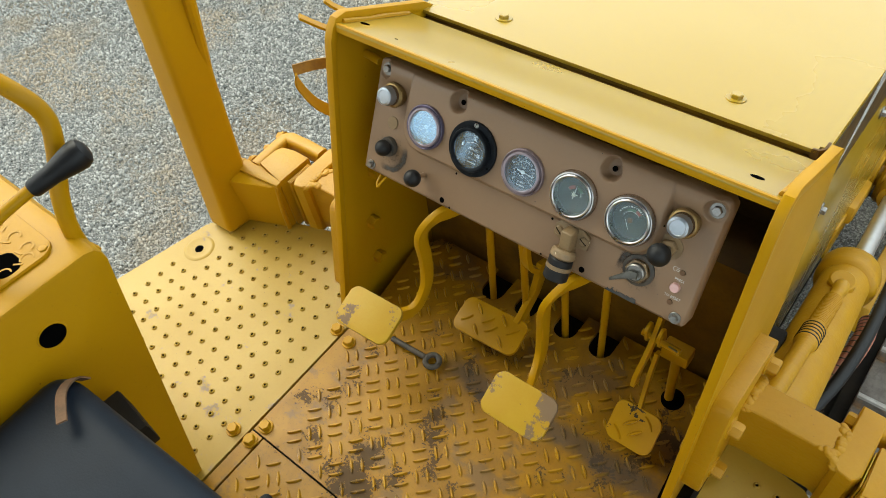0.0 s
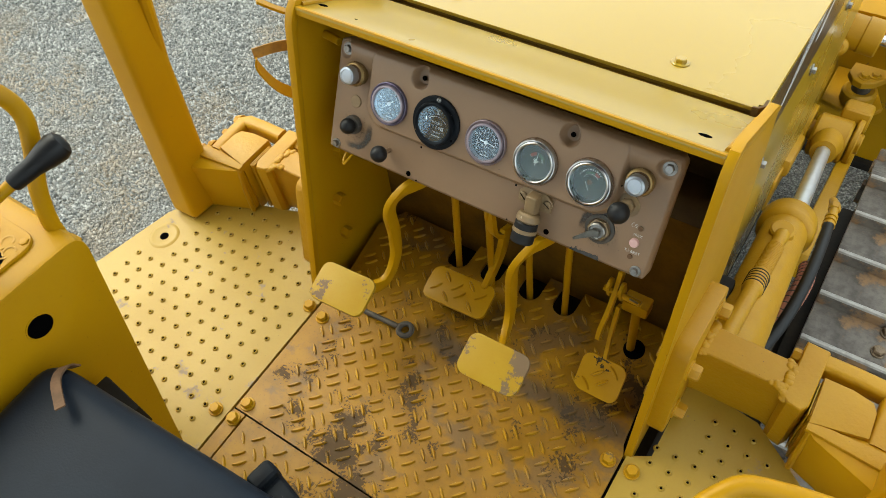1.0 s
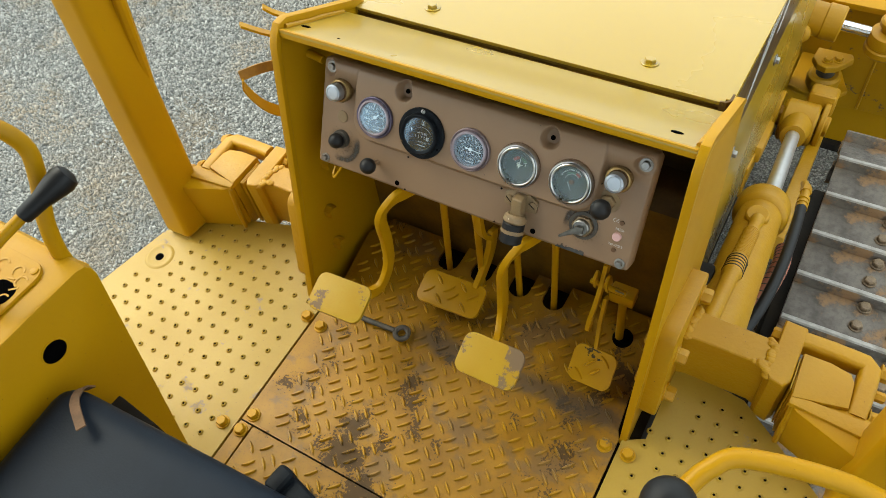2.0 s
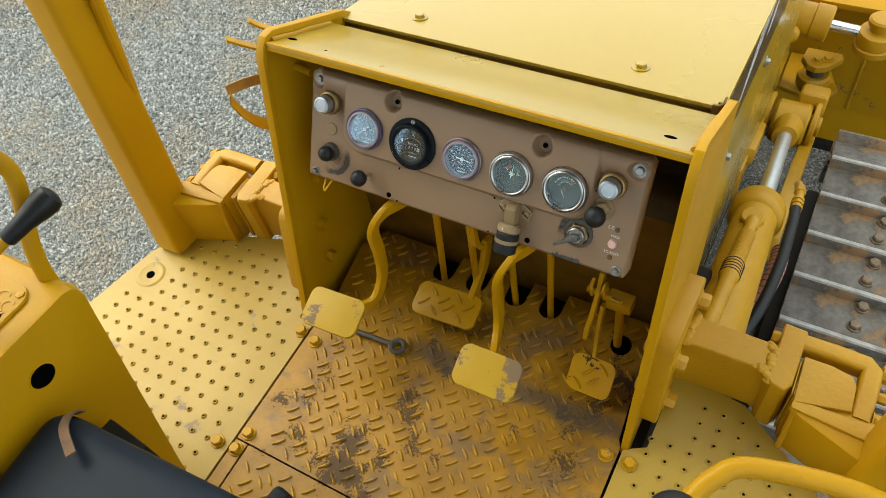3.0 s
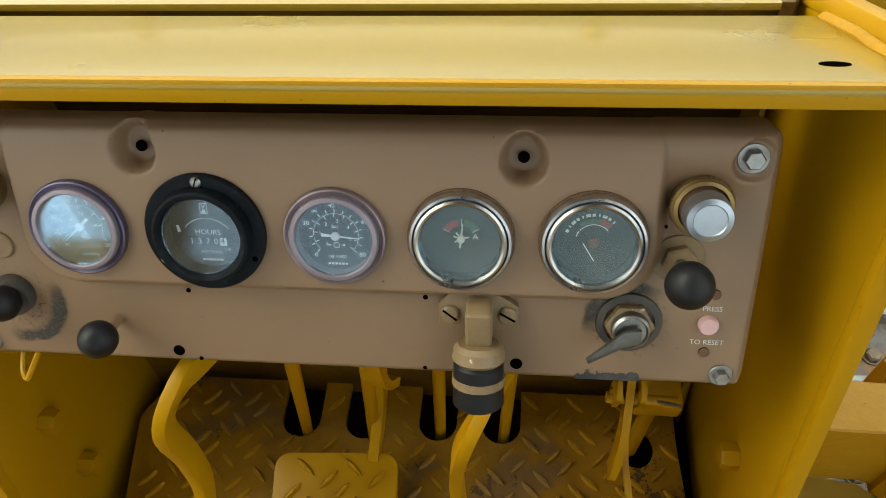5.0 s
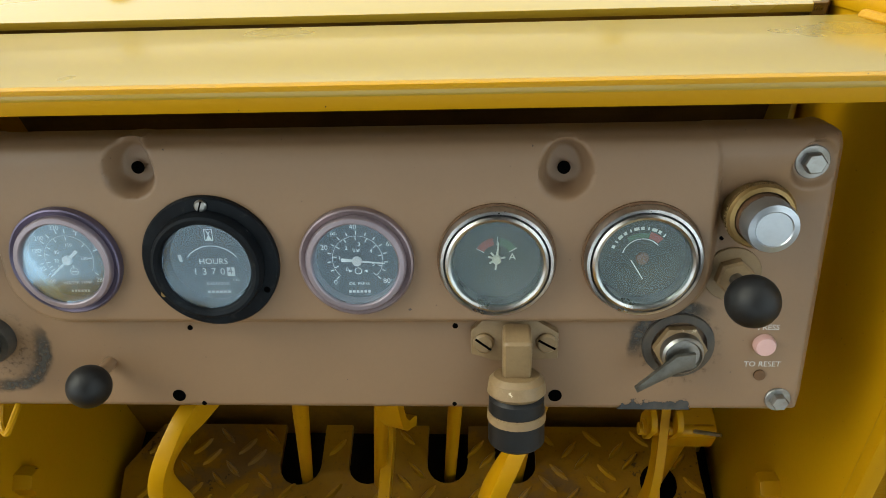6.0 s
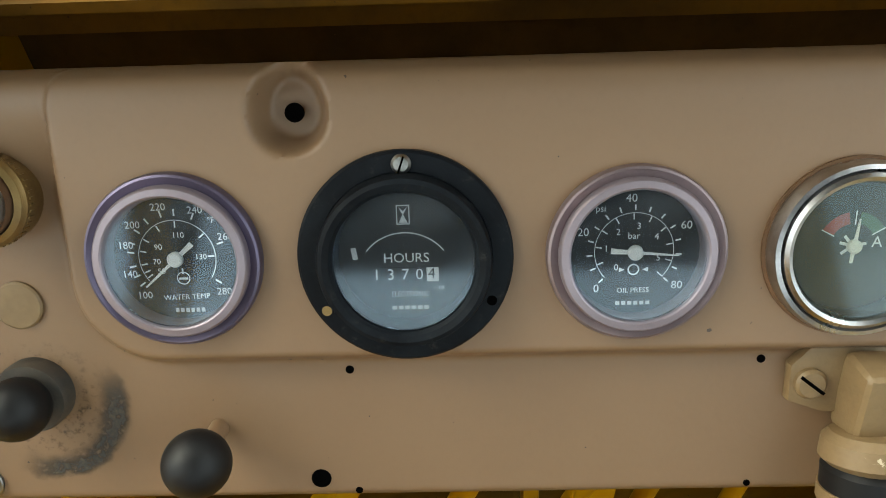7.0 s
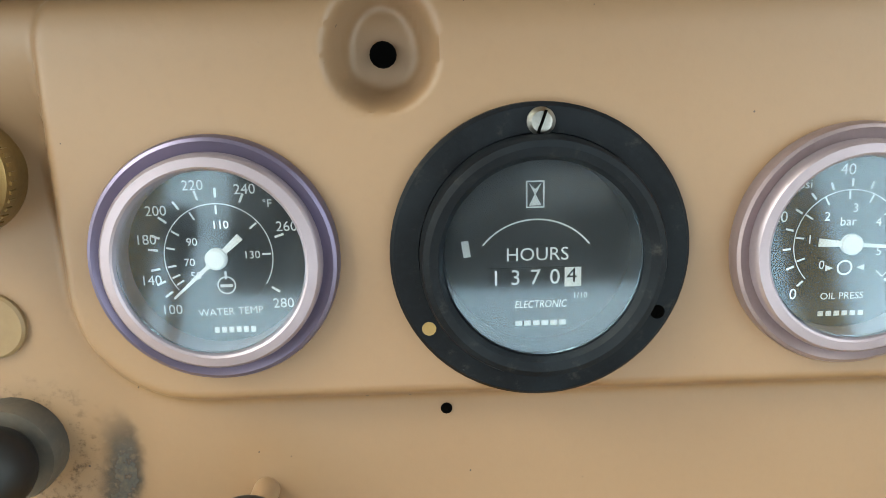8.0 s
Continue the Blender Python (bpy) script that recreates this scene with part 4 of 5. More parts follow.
panel_lamp(-0.1570, 0.0180)
panel_lamp(0.3029, 0.0172)


def knob(name, u, v, label, out, r, base_r, dirty):
    g = thing(name, label, "knob", FACE(u, v, 0), "push pull knobs")
    part("stem", rod(bmesh.new(), (0, 0, -0.004), (0, 0, out), 0.0040, seg=16), steel if base_r else brown, g)
    part("ball", lathe(bmesh.new(), [(r * math.sin(radians(a)), out - r * math.cos(radians(a))) for a in range(20, 181, 10)], 32), black_rubber, g)
    if base_r:
        b = hexhead(bmesh.new(), RZ(15), base_r * 0.66, 0.007, base_r, 0.0015)
        part("collar_nut", b, dirty, g)


knob("choke_knob", -0.1545, -0.0635, "black ball knob with worn dirty ring behind it", 0.016, 0.0125, 0.0, brown)
knob("throttle_knob", -0.0822, -0.0812, "matt black ball knob on a short stem", 0.028, 0.0130, 0.0, brown)
knob("light_knob", 0.2953, -0.0215, "black ball knob on a brown nut", 0.036, 0.0143, 0.0165, tan_cast)
part("collar", lathe(bmesh.new(), [(0.0150, 0.0), (0.0150, 0.006), (0.0142, 0.008), (0.009, 0.008)], 32), grime, bpy.data.objects["choke_knob"], "grey worn collar")


def smear_material(name, r0, r1, lean, seed):
    """Oily dirt rubbed round a control, heavier towards the lean, with ragged edges; clear elsewhere."""
    m, nt, p = nodes_of(name)
    c = nt.nodes.new("ShaderNodeTexCoord")
    ln, dt = nt.nodes.new("ShaderNodeVectorMath"), nt.nodes.new("ShaderNodeVectorMath")
    ln.operation, dt.operation = "LENGTH", "DOT_PRODUCT"
    dt.inputs[1].default_value = (*lean, 0)
    nt.links.new(c.outputs["Object"], ln.inputs[0])
    nt.links.new(c.outputs["Object"], dt.inputs[0])
    n1 = noise_tex(nt, 210.0 + seed, 7.0, 0.7)
    n2 = noise_tex(nt, 60.0 + seed, 4.0, 0.6)
    rad = maths(nt, "ADD", ln.outputs["Value"], maths(nt, "MULTIPLY", maths(nt, "SUBTRACT", n2, 0.5), 0.010))
    side = maths(nt, "DIVIDE", dt.outputs["Value"], maths(nt, "MAXIMUM", ln.outputs["Value"], 0.001))
    inner = maths(nt, "MULTIPLY", maths(nt, "SUBTRACT", 1.0, ramp(nt, rad, r0, r1)), ramp(nt, n1, 0.50, 0.66))
    band = maths(nt, "MULTIPLY", ramp(nt, rad, r1 - 0.011, r1 - 0.004), maths(nt, "SUBTRACT", 1.0, ramp(nt, rad, r1 - 0.001, r1 + 0.003)))
    band = maths(nt, "MULTIPLY", maths(nt, "MULTIPLY", band, ramp(nt, side, 0.15, 0.75)), ramp(nt, n1, 0.26, 0.50))
    mask = maths(nt, "MULTIPLY", maths(nt, "MAXIMUM", maths(nt, "MULTIPLY", inner, 0.7), band), 0.86)
    nt.links.new(mask, p.inputs["Alpha"])
    nt.links.new(mixc(nt, ramp(nt, n1, 0.45, 0.75), (0.030, 0.031, 0.031), (0.14, 0.105, 0.065)), p.inputs["Base Color"])
    p.inputs["Roughness"].default_value = 0.6
    return m


def smear(u, v, r0, r1, size, seed, lean):
    bm = bmesh.new()
    bmesh.ops.create_grid(bm, x_segments=2, y_segments=2, size=size)
    ob = part("worn_ring", bm, smear_material("worn_ring", r0, r1, lean, seed), panel, "dark worn ring in the paint")
    ob.matrix_local = PINV @ FACE(u, v, 0.0006)


smear(-0.1515, -0.0695, 0.013, 0.0315, 0.040, 3.0, (0.72, -0.69))
smear(0.2690, -0.0690, 0.019, 0.0285, 0.036, 9.0, (-0.55, 0.83))
part("plug", lathe(bmesh.new(), [(0.0098, 0), (0.0098, 0.0012), (0.009, 0.0018), (0, 0.0020)], 32, PINV @ FACE(-0.1560, -0.0263, 0)), tan_cast, panel, "tan blanking plug")

# ignition switch
ign = thing("ignition_switch", "chrome ignition switch with flat grey key", "switch", FACE(0.2690, -0.0680, 0))
part("grime_ring", lathe(bmesh.new(), [(0.0215, 0), (0.0210, 0.002), (0.0165, 0.003)], 36), grime, ign, "dirty brown washer")
part("nut", hexhead(bmesh.new(), T(0, 0, 0.002), 0.0158, 0.006, 0.0), tan_cast, ign, "tarnished tan nut")
part("barrel", lathe(bmesh.new(), [(0.0125, 0.007), (0.0120, 0.013), (0.0105, 0.0145), (0.0095, 0.0130), (0, 0.0130)], 36), steel, ign)
bm = bmesh.new()
prism(bm, [(-0.005, 0.003), (0.0055, 0.0045), (0.006, -0.0045), (-0.004, -0.008), (-0.026, -0.0215), (-0.0275, -0.0185)], 0.0035, T(0, 0, 0.016), 0.0006)
part("key", bm, key_steel, ign)

# reset button and printing
reset = thing("reset_button", "small pink reset push button on the panel", "button", FACE(0.3190, -0.0672, 0))
part("cap", lathe(bmesh.new(), [(0.0065, 0), (0.0065, 0.003), (0.0056, 0.0048), (0, 0.0052)], 24), surface("pink_plastic", (0.58, 0.36, 0.34), (0.48, 0.28, 0.26), 0.4, big=60.0), reset)
bm = bmesh.new()
lettering(bm, "PRESS", 0.3205, -0.0562, 0.0036, 0.0005)
part("printing", bm, white_ink, panel, "white printing PRESS", m=PINV @ FACE(0, 0, 0))
bm = bmesh.new()
lettering(bm, "TO RESET", 0.3198, -0.0810, 0.0036, 0.0005)
part("printing", bm, white_ink, panel, "white printing TO RESET", m=PINV @ FACE(0, 0, 0))
bm = bmesh.new()
arc(bm, 0.0028, 90, 270, 0.0006, 0.0005, 12, 0.3110, -0.0440)
for k in range(3):
    bar(bm, 0.3145, -0.0420 - 0.002 * k, 0.004, 0.0005, 0.0005)
part("lamp_symbol", bm, white_ink, panel, "white headlamp symbol", m=PINV @ FACE(0, 0, 0))
for u, v in ((0.3210, -0.0456), (0.3191, -0.0884)):
    part("stud", lathe(bmesh.new(), [(0.0034, 0), (0.0034, 0.0015), (0, 0.0018)], 16, PINV @ FACE(u, v, 0)), rust, panel, "rusty stud")

# chipped paint along the panel's lower edge
def chipped_material():
    m, nt, p = nodes_of("chipped_edge")
    c = nt.nodes.new("ShaderNodeTexCoord")
    xyz = nt.nodes.new("ShaderNodeSeparateXYZ")
    nt.links.new(c.outputs["Object"], xyz.inputs[0])
    n = noise_tex(nt, 90.0, 6.0, 0.65)
    low = maths(nt, "ADD", maths(nt, "MULTIPLY", xyz.outputs[1], -45.0), n)
    ends = maths(nt, "SUBTRACT", 1.0, ramp(nt, maths(nt, "ABSOLUTE", xyz.outputs[0], 0.0), 0.018, 0.031))
    nt.links.new(maths(nt, "MULTIPLY", ramp(nt, maths(nt, "MULTIPLY", low, ends), 0.50, 0.54), 0.95), p.inputs["Alpha"])
    nt.links.new(mixc(nt, ramp(nt, n, 0.4, 0.7), (0.022, 0.027, 0.032), (0.06, 0.055, 0.05)), p.inputs["Base Color"])
    p.inputs["Roughness"].default_value = 0.55
    return m


bm = bmesh.new()
bmesh.ops.create_grid(bm, x_segments=2, y_segments=2, size=1.0, matrix=Matrix.Diagonal((0.031, 0.006, 1, 1)))
ob = part("bare_patch", bm, chipped_material(), panel, "dark chipped paint")
ob.matrix_local = PINV @ FACE(0.258, -0.1075, 0.0006)


# cable connector
con = thing("cable_connector", "tan cast connector elbow with black rubber cap", "connector", FACE(0.1715, -0.0610, 0))
bm = prism(bmesh.new(), [(-0.026, -0.010), (-0.026, 0.005), (-0.019, 0.0125), (0.013, 0.0125), (0.026, 0.004), (0.026, -0.013), (0.008, -0.015), (-0.012, -0.015)], 0.006, None, 0.0012)
part("mounting_plate", bm, tan_cast, con)
bm = bmesh.new()
box(bm, (0.017, 0.034, 0.020), T(0.001, -0.006, 0.014) @ RX(12), 0.004, 3)
rod(bm, (0.001, -0.018, 0.016), (0.001, -0.031, 0.018), 0.0165, 0.0175, 28, 0.003)
part("elbow", bm, tan_cast, con)
for x, a in ((-0.0185, -38), (0.0190, -30)):
    sc = part("screw", lathe(bmesh.new(), [(0.0062, 0.006), (0.0062, 0.008), (0.005, 0.0092), (0, 0.0094)], 24, T(x, -0.002, 0)), tan_cast, con)
    part("slot", box(bmesh.new(), (0.0115, 0.0013, 0.0008), T(x, -0.002, 0.0093) @ RZ(a)), black_hole, sc)
bm = rod(bmesh.new(), (0.001, -0.030, 0.018), (0.001, -0.062, 0.021), 0.0165, 0.0170, 32, 0.002)
part("cap", bm, black_rubber, con, "shiny black rubber cap")
bm = rod(bmesh.new(), (0.001, -0.0400, 0.0190), (0.001, -0.0455, 0.0195), 0.0174, 0.0176, 32)
part("band", bm, tan_cast, con, "dusty band")


# ---- pedals ----
def pedal(name, label, pad_m, w, d, arm_pts, arm_up=(1, 0, 0), arm_w=0.023, arm_t=0.011, tread=False, mat=None):
    p = thing(name, label, "pedal", group="floor pedals")
    bm = bmesh.new()
    prism(bm, round_poly(w, d, 0.016), -0.009, pad_m, 0.0015)
    pad = part("pad", bm, mat or paint_pad, p)
    if tread:
        bm = bmesh.new()
        b = bmesh.new()
        tread_bars(b, bar_spots(lambda x, y: True, 0.012 - w / 2, w / 2 - 0.012, 0.010 - d / 2, d / 2 - 0.010))
        merge(bm, b, pad_m)
        part("tread", bm, mat or paint_pad, pad)
    if arm_pts:
        bm = bmesh.new()
        sec = [(-arm_w / 2, -arm_t / 2), (arm_w / 2, -arm_t / 2), (arm_w / 2, arm_t / 2), (-arm_w / 2, arm_t / 2)]
        sweep(bm, spline(arm_pts, 6), sec, arm_up)
        soften(bm, [e for e in bm.edges if len(e.link_faces) == 2 and e.calc_face_angle(0) > radians(60)], 0.002, 2)
        part("arm", bm, paint, p)
    return p


pedal("brake_pedal", "yellow brake pedal with worn grey paint on the pad", T(-0.116, -0.195, 0.150) @ RZ(3) @ RX(16), 0.108, 0.070,
      [(-0.034, -0.028, 0.303), (-0.052, -0.062, 0.302), (-0.070, -0.084, 0.270), (-0.076, -0.082, 0.200), (-0.078, -0.092, 0.142), (-0.082, -0.128, 0.110), (-0.100, -0.170, 0.122), (-0.105, -0.185, 0.138)])
pedal("decelerator_pedal", "yellow pedal with bare grey patch on the pad", T(0.182, -0.193, 0.160) @ RZ(1) @ RX(22), 0.106, 0.068,
      [(0.196, -0.025, 0.300), (0.178, -0.062, 0.298), (0.160, -0.084, 0.265), (0.152, -0.082, 0.200), (0.152, -0.090, 0.140), (0.160, -0.125, 0.118), (0.172, -0.165, 0.132), (0.178, -0.185, 0.148)])
pedal("middle_pedal", "yellow tread plate pedal close to the floor", T(0.018, -0.054, 0.050) @ RZ(3) @ RX(14), 0.128, 0.066,
      [(0.062, 0.050, 0.15), (0.062, 0.025, 0.10), (0.055, -0.02, 0.048)], arm_w=0.026, tread=True, mat=paint)
pedal("foot_pedal", "small yellow tread pedal with chipped paint", T(0.313, -0.084, 0.055) @ RX(46), 0.076, 0.068, [], tread=True, mat=paint_chipped)

# ---- control rods ----
for top, low in (((0.032, -0.036, 0.34), (-0.060, 0.046, -0.12)), ((0.088, -0.032, 0.34), (0.026, 0.036, -0.12)),
                 ((0.138, 0.000, 0.34), (0.108, 0.044, -0.12)), ((0.201, 0.026, 0.34), (0.183, 0.036, -0.12))):
    r = thing("control_rod", "thin yellow control rod through a floor notch", "rod", group="control rods")
    part("shaft", rod(bmesh.new(), top, low, 0.0062), paint, r)
lever_bar = thing("flat_lever", "flat yellow lever hanging behind the panel", "lever")
part("bar", sweep(bmesh.new(), spline([(0.084, -0.022, 0.36), (0.083, -0.024, 0.27), (0.084, -0.020, 0.230), (0.090, -0.010, 0.215)], 5),
                  [(-0.010, -0.004), (0.010, -0.004), (0.010, 0.004), (-0.010, 0.004)], (0.3, 1, 0)), paint, lever_bar)

# ---- canopy mounts, posts and roof ----
def mirror(s, pts):
    """Plan points given for the +x side of the machine, turned over for the other side."""
    p = [(CX + s * (x - CX), y) for x, y in pts]
    return p if s == 1 else p[::-1]


def mount(s, label):
    """s = 1: +x side of the machine; s = -1: the other."""
    def X(x):
        return CX + s * (x - CX)
    a = thing("canopy_mount", label, "mount", group="canopy mounts")
    bm = bmesh.new()
    b = bmesh.new()
    prism(b, round_poly(0.180, 0.205, 0.022, 4), 0.0330, None, 0.004)
    merge(bm, b, T(X(0.4015), 0.012, 0.085) @ RX(-15) @ Matrix(((0, 0, s, 0), (1, 0, 0, 0), (0, 1, 0, 0), (0, 0, 0, 1))))
    part("flange", bm, paint_cast, a)
    bm = bmesh.new()
    prism(bm, mirror(s, [(0.432, 0.006), (0.452, 0.0095), (0.556, 0.0085), (0.572, 0.002), (0.572, 0.060), (0.432, 0.064)]), 0.128, T(0, 0, -0.002), 0.005, 3)
    part("beam", bm, paint_cast, a)
    bm = bmesh.new()
    prism(bm, mirror(s, [(0.5665, -0.002), (0.574, -0.010), (0.594, -0.014), (0.603, 0.000), (0.6035, 0.098), (0.601, 0.101), (0.568, 0.103)]), 0.136, T(0, 0, -0.008), 0.005, 3)
    part("clamp_plate", bm, paint_cast, a)
    for x in (0.6045, 0.6078, 0.6111):
        bm = prism(bmesh.new(), mirror(s, [(x, -0.012), (x + 0.0022, -0.012), (x + 0.0022, 0.046), (x, 0.046)]), 0.128, T(0, 0, -0.004), 0.0008)
        part("shim", bm, paint_cast, a)
    bm = bmesh.new()
    hexhead(bm, T(X(0.5675), 0.080, 0.112) @ RY(-90 * s), 0.0115, 0.012, 0.0)
    part("bolt", bm, paint_cast, a)
    wob = random.Random(4)
    for pts in ([(0.548, 0.0095, 0.127), (0.558, 0.008, 0.128), (0.567, 0.000, 0.127), (0.570, -0.004, 0.124)],
                [(0.556, 0.058, 0.127), (0.564, 0.045, 0.128), (0.566, 0.030, 0.1285), (0.567, 0.012, 0.128)],
                [(0.4375, 0.005, 0.125), (0.4385, 0.030, 0.128), (0.4375, 0.050, 0.128), (0.4375, 0.066, 0.126)]):
        bm = bmesh.new()
        for p in spline([(X(x), y, z) for x, y, z in pts], 6):
            bmesh.ops.create_icosphere(bm, subdivisions=2, radius=0.0036 + 0.0030 * wob.random(), matrix=T(p[0] + 0.008 * (wob.random() - 0.5), p[1] + 0.004 * wob.random(), p[2] - 0.0030) @ Matrix.Diagonal((1.3, 1.2, 0.72, 1)))
        part("weld_bead", bm, paint_cast, a, smooth=80)
    for y, z in ((-0.028, 0.122), (0.083, 0.142), (-0.052, 0.030)):
        bm = bmesh.new()
        hexhead(bm, T(X(0.4345), y, z) @ RY(90 * s) @ RZ(15), 0.0135, 0.015, 0.0175, 0.003)
        part("bolt", bm, paint_cast, a)
    return a


mount(1, "heavy yellow bracket bolted to the cowl over the track").location.y = -0.008
mount(-1, "heavy yellow bracket between the cowl and the post").location.y = -0.030


def post(s, label):
    def X(x):
        return CX + s * (x - CX)
    a = thing("canopy_post", label, "post", group="canopy posts")
    bm = bmesh.new()
    up = [(-0.036, -0.042), (0.036, -0.042), (0.036, 0.042), (-0.036, 0.042)]
    sweep(bm, [Vector((X(0.752), -0.116, 0.0)), Vector((X(0.868), 0.161, 1.9))], [(q, p) for p, q in up][::-1], (1, 0, 0))
    soften(bm, [e for e in bm.edges if e.calc_face_angle(0) > radians(60)], 0.014, 4)
    part("upright", bm, paint, a)
    bm = bmesh.new()
    prism(bm, mirror(s, [(0.625, -0.062), (0.636, -0.072), (0.780, -0.126), (0.770, -0.046), (0.632, -0.018)]), 0.122, T(0, 0, 0.0), 0.006)
    part("socket", bm, paint, a)
    bm = bmesh.new()
    tube(bm, [(X(0.747), -0.120, 0.004), (X(0.742), -0.112, 0.06), (X(0.738), -0.102, 0.112), (X(0.736), -0.075, 0.128), (X(0.738), -0.045, 0.124)], 0.0045, 8)
    part("weld_bead", bm, paint_cast, a)
    bm = bmesh.new()
    tube(bm, [(X(0.630), -0.070, 0.0), (X(0.629), -0.068, 0.06), (X(0.629), -0.060, 0.124)], 0.0050, 8)
    part("weld_bead", bm, paint_cast, a)
    bm = bmesh.new()
    prism(bm, mirror(s, [(0.6215, -0.054), (0.699, -0.038), (0.6975, 0.006), (0.690, 0.020), (0.660, 0.0265), (0.6195, 0.0265)]), 0.136, T(0, 0, -0.006), 0.004, 2)
    part("pivot_block", bm, paint_cast, a)
    bm = prism(bmesh.new(), mirror(s, [(0.621, -0.064), (0.775, -0.078), (0.775, -0.045), (0.621, -0.048)]), 0.012, T(0, 0, 0.116), 0.003, 2)
    part("ledge", bm, paint_cast, a)
    bm = bmesh.new()
    sec = round_poly(0.030, 0.034, 0.009, 3)
    sweep(bm, [Vector((X(x), y, z)) for x, y, z in ((0.612, 0.055, 0.110), (0.66, 0.055, 0.111), (0.706, 0.053, 0.111), (0.714, 0.046, 0.111), (0.7145, 0.020, 0.110), (0.7125, -0.040, 0.108))], sec, (0, 0, 1))
    part("yoke", bm, paint_cast, a)
    for x, y, r in ((0.728, 0.052, 0.0125), (0.728, 0.012, 0.0085), (0.728, -0.030, 0.0125)):
        bm = bmesh.new()
        hexhead(bm, T(X(x), y, 0.108) @ RY(90 * s), r, 0.014, r * 1.25, 0.002)
        part("bolt", bm, paint_cast, a)
    return a


post(-1, "square yellow canopy post with rounded corners leaning forward")
post(1, "square yellow canopy post standing on the deck over the track").location = (-0.012, 0.020, 0)
bm = bmesh.new()
for x, z0, z1 in ((-0.618, 0.30, 1.8),):
    tube(bm, [(x - 0.004, -0.084 + 0.146 * z0, z0), (x + 0.006, -0.082 + 0.146 * 0.45, 0.45), (x + 0.010, -0.080 + 0.146 * 0.7, 0.7), (x + 0.012, -0.080 + 0.146 * z1, z1)], 0.012, 10)
cond = thing("lamp_conduit", "yellow painted tube running up behind the canopy post", "tube")
part("tube", bm, paint, cond)
roof = thing("canopy_roof", "flat steel canopy roof with dark lining over the seat", "canopy roof")
part("sheet", box(bmesh.new(), (1.86, 1.95, 0.05), T(CX, -0.78, 1.915), 0.02), paint, roof)
# Lining is added and unseen: it cuts bounced light and darkens gauge reflections.
part("lining", box(bmesh.new(), (1.64, 1.88, 0.012), T(CX, -0.78, 1.882), 0.003), undercarriage, roof, "unseen dark lining added to cut bounced light")
for x in (-0.80, 0.93):
    rp = thing("rear_canopy_post", "square yellow rear canopy post", "post")
    part("upright", box(bmesh.new(), (0.09, 0.09, 1.90), T(x, -1.62, 0.945), 0.01), paint, rp)

# Unseen plate, added to darken what the gauge glass mirrors.
guard = thing("reflection_blocker", "unseen dark plate added to block sky from the gauge glass", "guard")
part("plate", box(bmesh.new(), (1.30, 0.012, 0.87), T(0.07, -1.66, 1.455), 0.003), undercarriage, guard)

# ---- lift cylinder ----
def axis(y, dx=0.0, dz=0.0):
    return Vector((0.47 - 0.03 * (y - 0.1) + dx, y, -0.02 - 0.48 * (y - 0.1) + dz))


lift = thing("lift_cylinder", "yellow hydraulic lift cylinder with bright chrome rod", "hydraulic cylinder")
part("barrel", rod(bmesh.new(), axis(0.05), axis(0.65), 0.050, seg=40), paint_cast, lift)
m, n = along(axis(0.594), axis(0.674))
bm = lathe(bmesh.new(), [(0.048, 0), (0.056, 0.003), (0.062, 0.010), (0.063, 0.014), (0.063, 0.070), (0.060, 0.077), (0.034, 0.079), (0.024, 0.074)], 48, m)
gl = part("gland", bm, paint_cast, lift)
bm = bmesh.new()
for i in range(14):
    box(bm, (0.003, 0.003, 0.011 - 0.005 * (i % 2)), m @ RZ(-140 + 8 * i) @ T(0.0630, 0, 0.040), 0.0006)
part("cast_marks", bm, paint_cast, gl)
part("piston_rod", rod(bmesh.new(), axis(0.65, 0.008), axis(1.26, 0.004), 0.0205, seg=32), satin_chrome, lift, "bright chrome piston rod")
e = axis(1.298, 0.006)
bm = rod(bmesh.new(), e + Vector((-0.052, 0, 0)), e + Vector((0.052, 0, 0)), 0.068, seg=32, bev=0.008)
rod(bm, axis(1.16, 0.005), axis(1.28, 0.006), 0.036, 0.050, 24)
part("rod_eye", bm, paint_cast, lift)
for dx in (-0.072, 0.066):
    bm = bmesh.new()
    rod(bm, e + Vector((dx - 0.009, 0.02, -0.01)), e + Vector((dx + 0.009, 0.02, -0.01)), 0.078, seg=32, bev=0.004)
    rod(bm, e + Vector((dx - 0.022, 0.01, 0)), e + Vector((dx + 0.022, 0.01, 0)), 0.032, seg=20, bev=0.004)
    part("clevis_plate", bm, paint_cast, lift)
bm = bmesh.new()
box(bm, (0.085, 0.09, 0.07), T(e.x + 0.042, e.y + 0.085, e.z + 0.035) @ RX(-20), 0.015, 3)
part("lug", bm, paint_cast, lift)
# supply tube with its fitting
bm = rod(bmesh.new(), axis(0.520, -0.002, 0.035), axis(0.520, -0.004, 0.072), 0.026, seg=24, bev=0.004)
part("port_boss", bm, paint_cast, lift)
m, n = along(axis(0.500, 0.000, 0.066), axis(0.08, -0.014, 0.060))
bm = lathe(bmesh.new(), [(0, 0), (0.015, 0.0), (0.015, 0.028), (0.0125, 0.032), (0.0125, 0.060), (0.0160, 0.064), (0.0165, 0.20), (0.0195, 0.205), (0.0195, 0.268), (0.0150, 0.275), (0.0150, n), (0, n)], 24, m)
tb = part("supply_tube", bm, paint_cast, lift)
bm = bmesh.new()
for i in range(20):
    lathe(bm, [(0.015, 0.072 + 0.0063 * i), (0.0171, 0.0735 + 0.0063 * i), (0.0171, 0.0755 + 0.0063 * i), (0.015, 0.077 + 0.0063 * i)], 20, m)
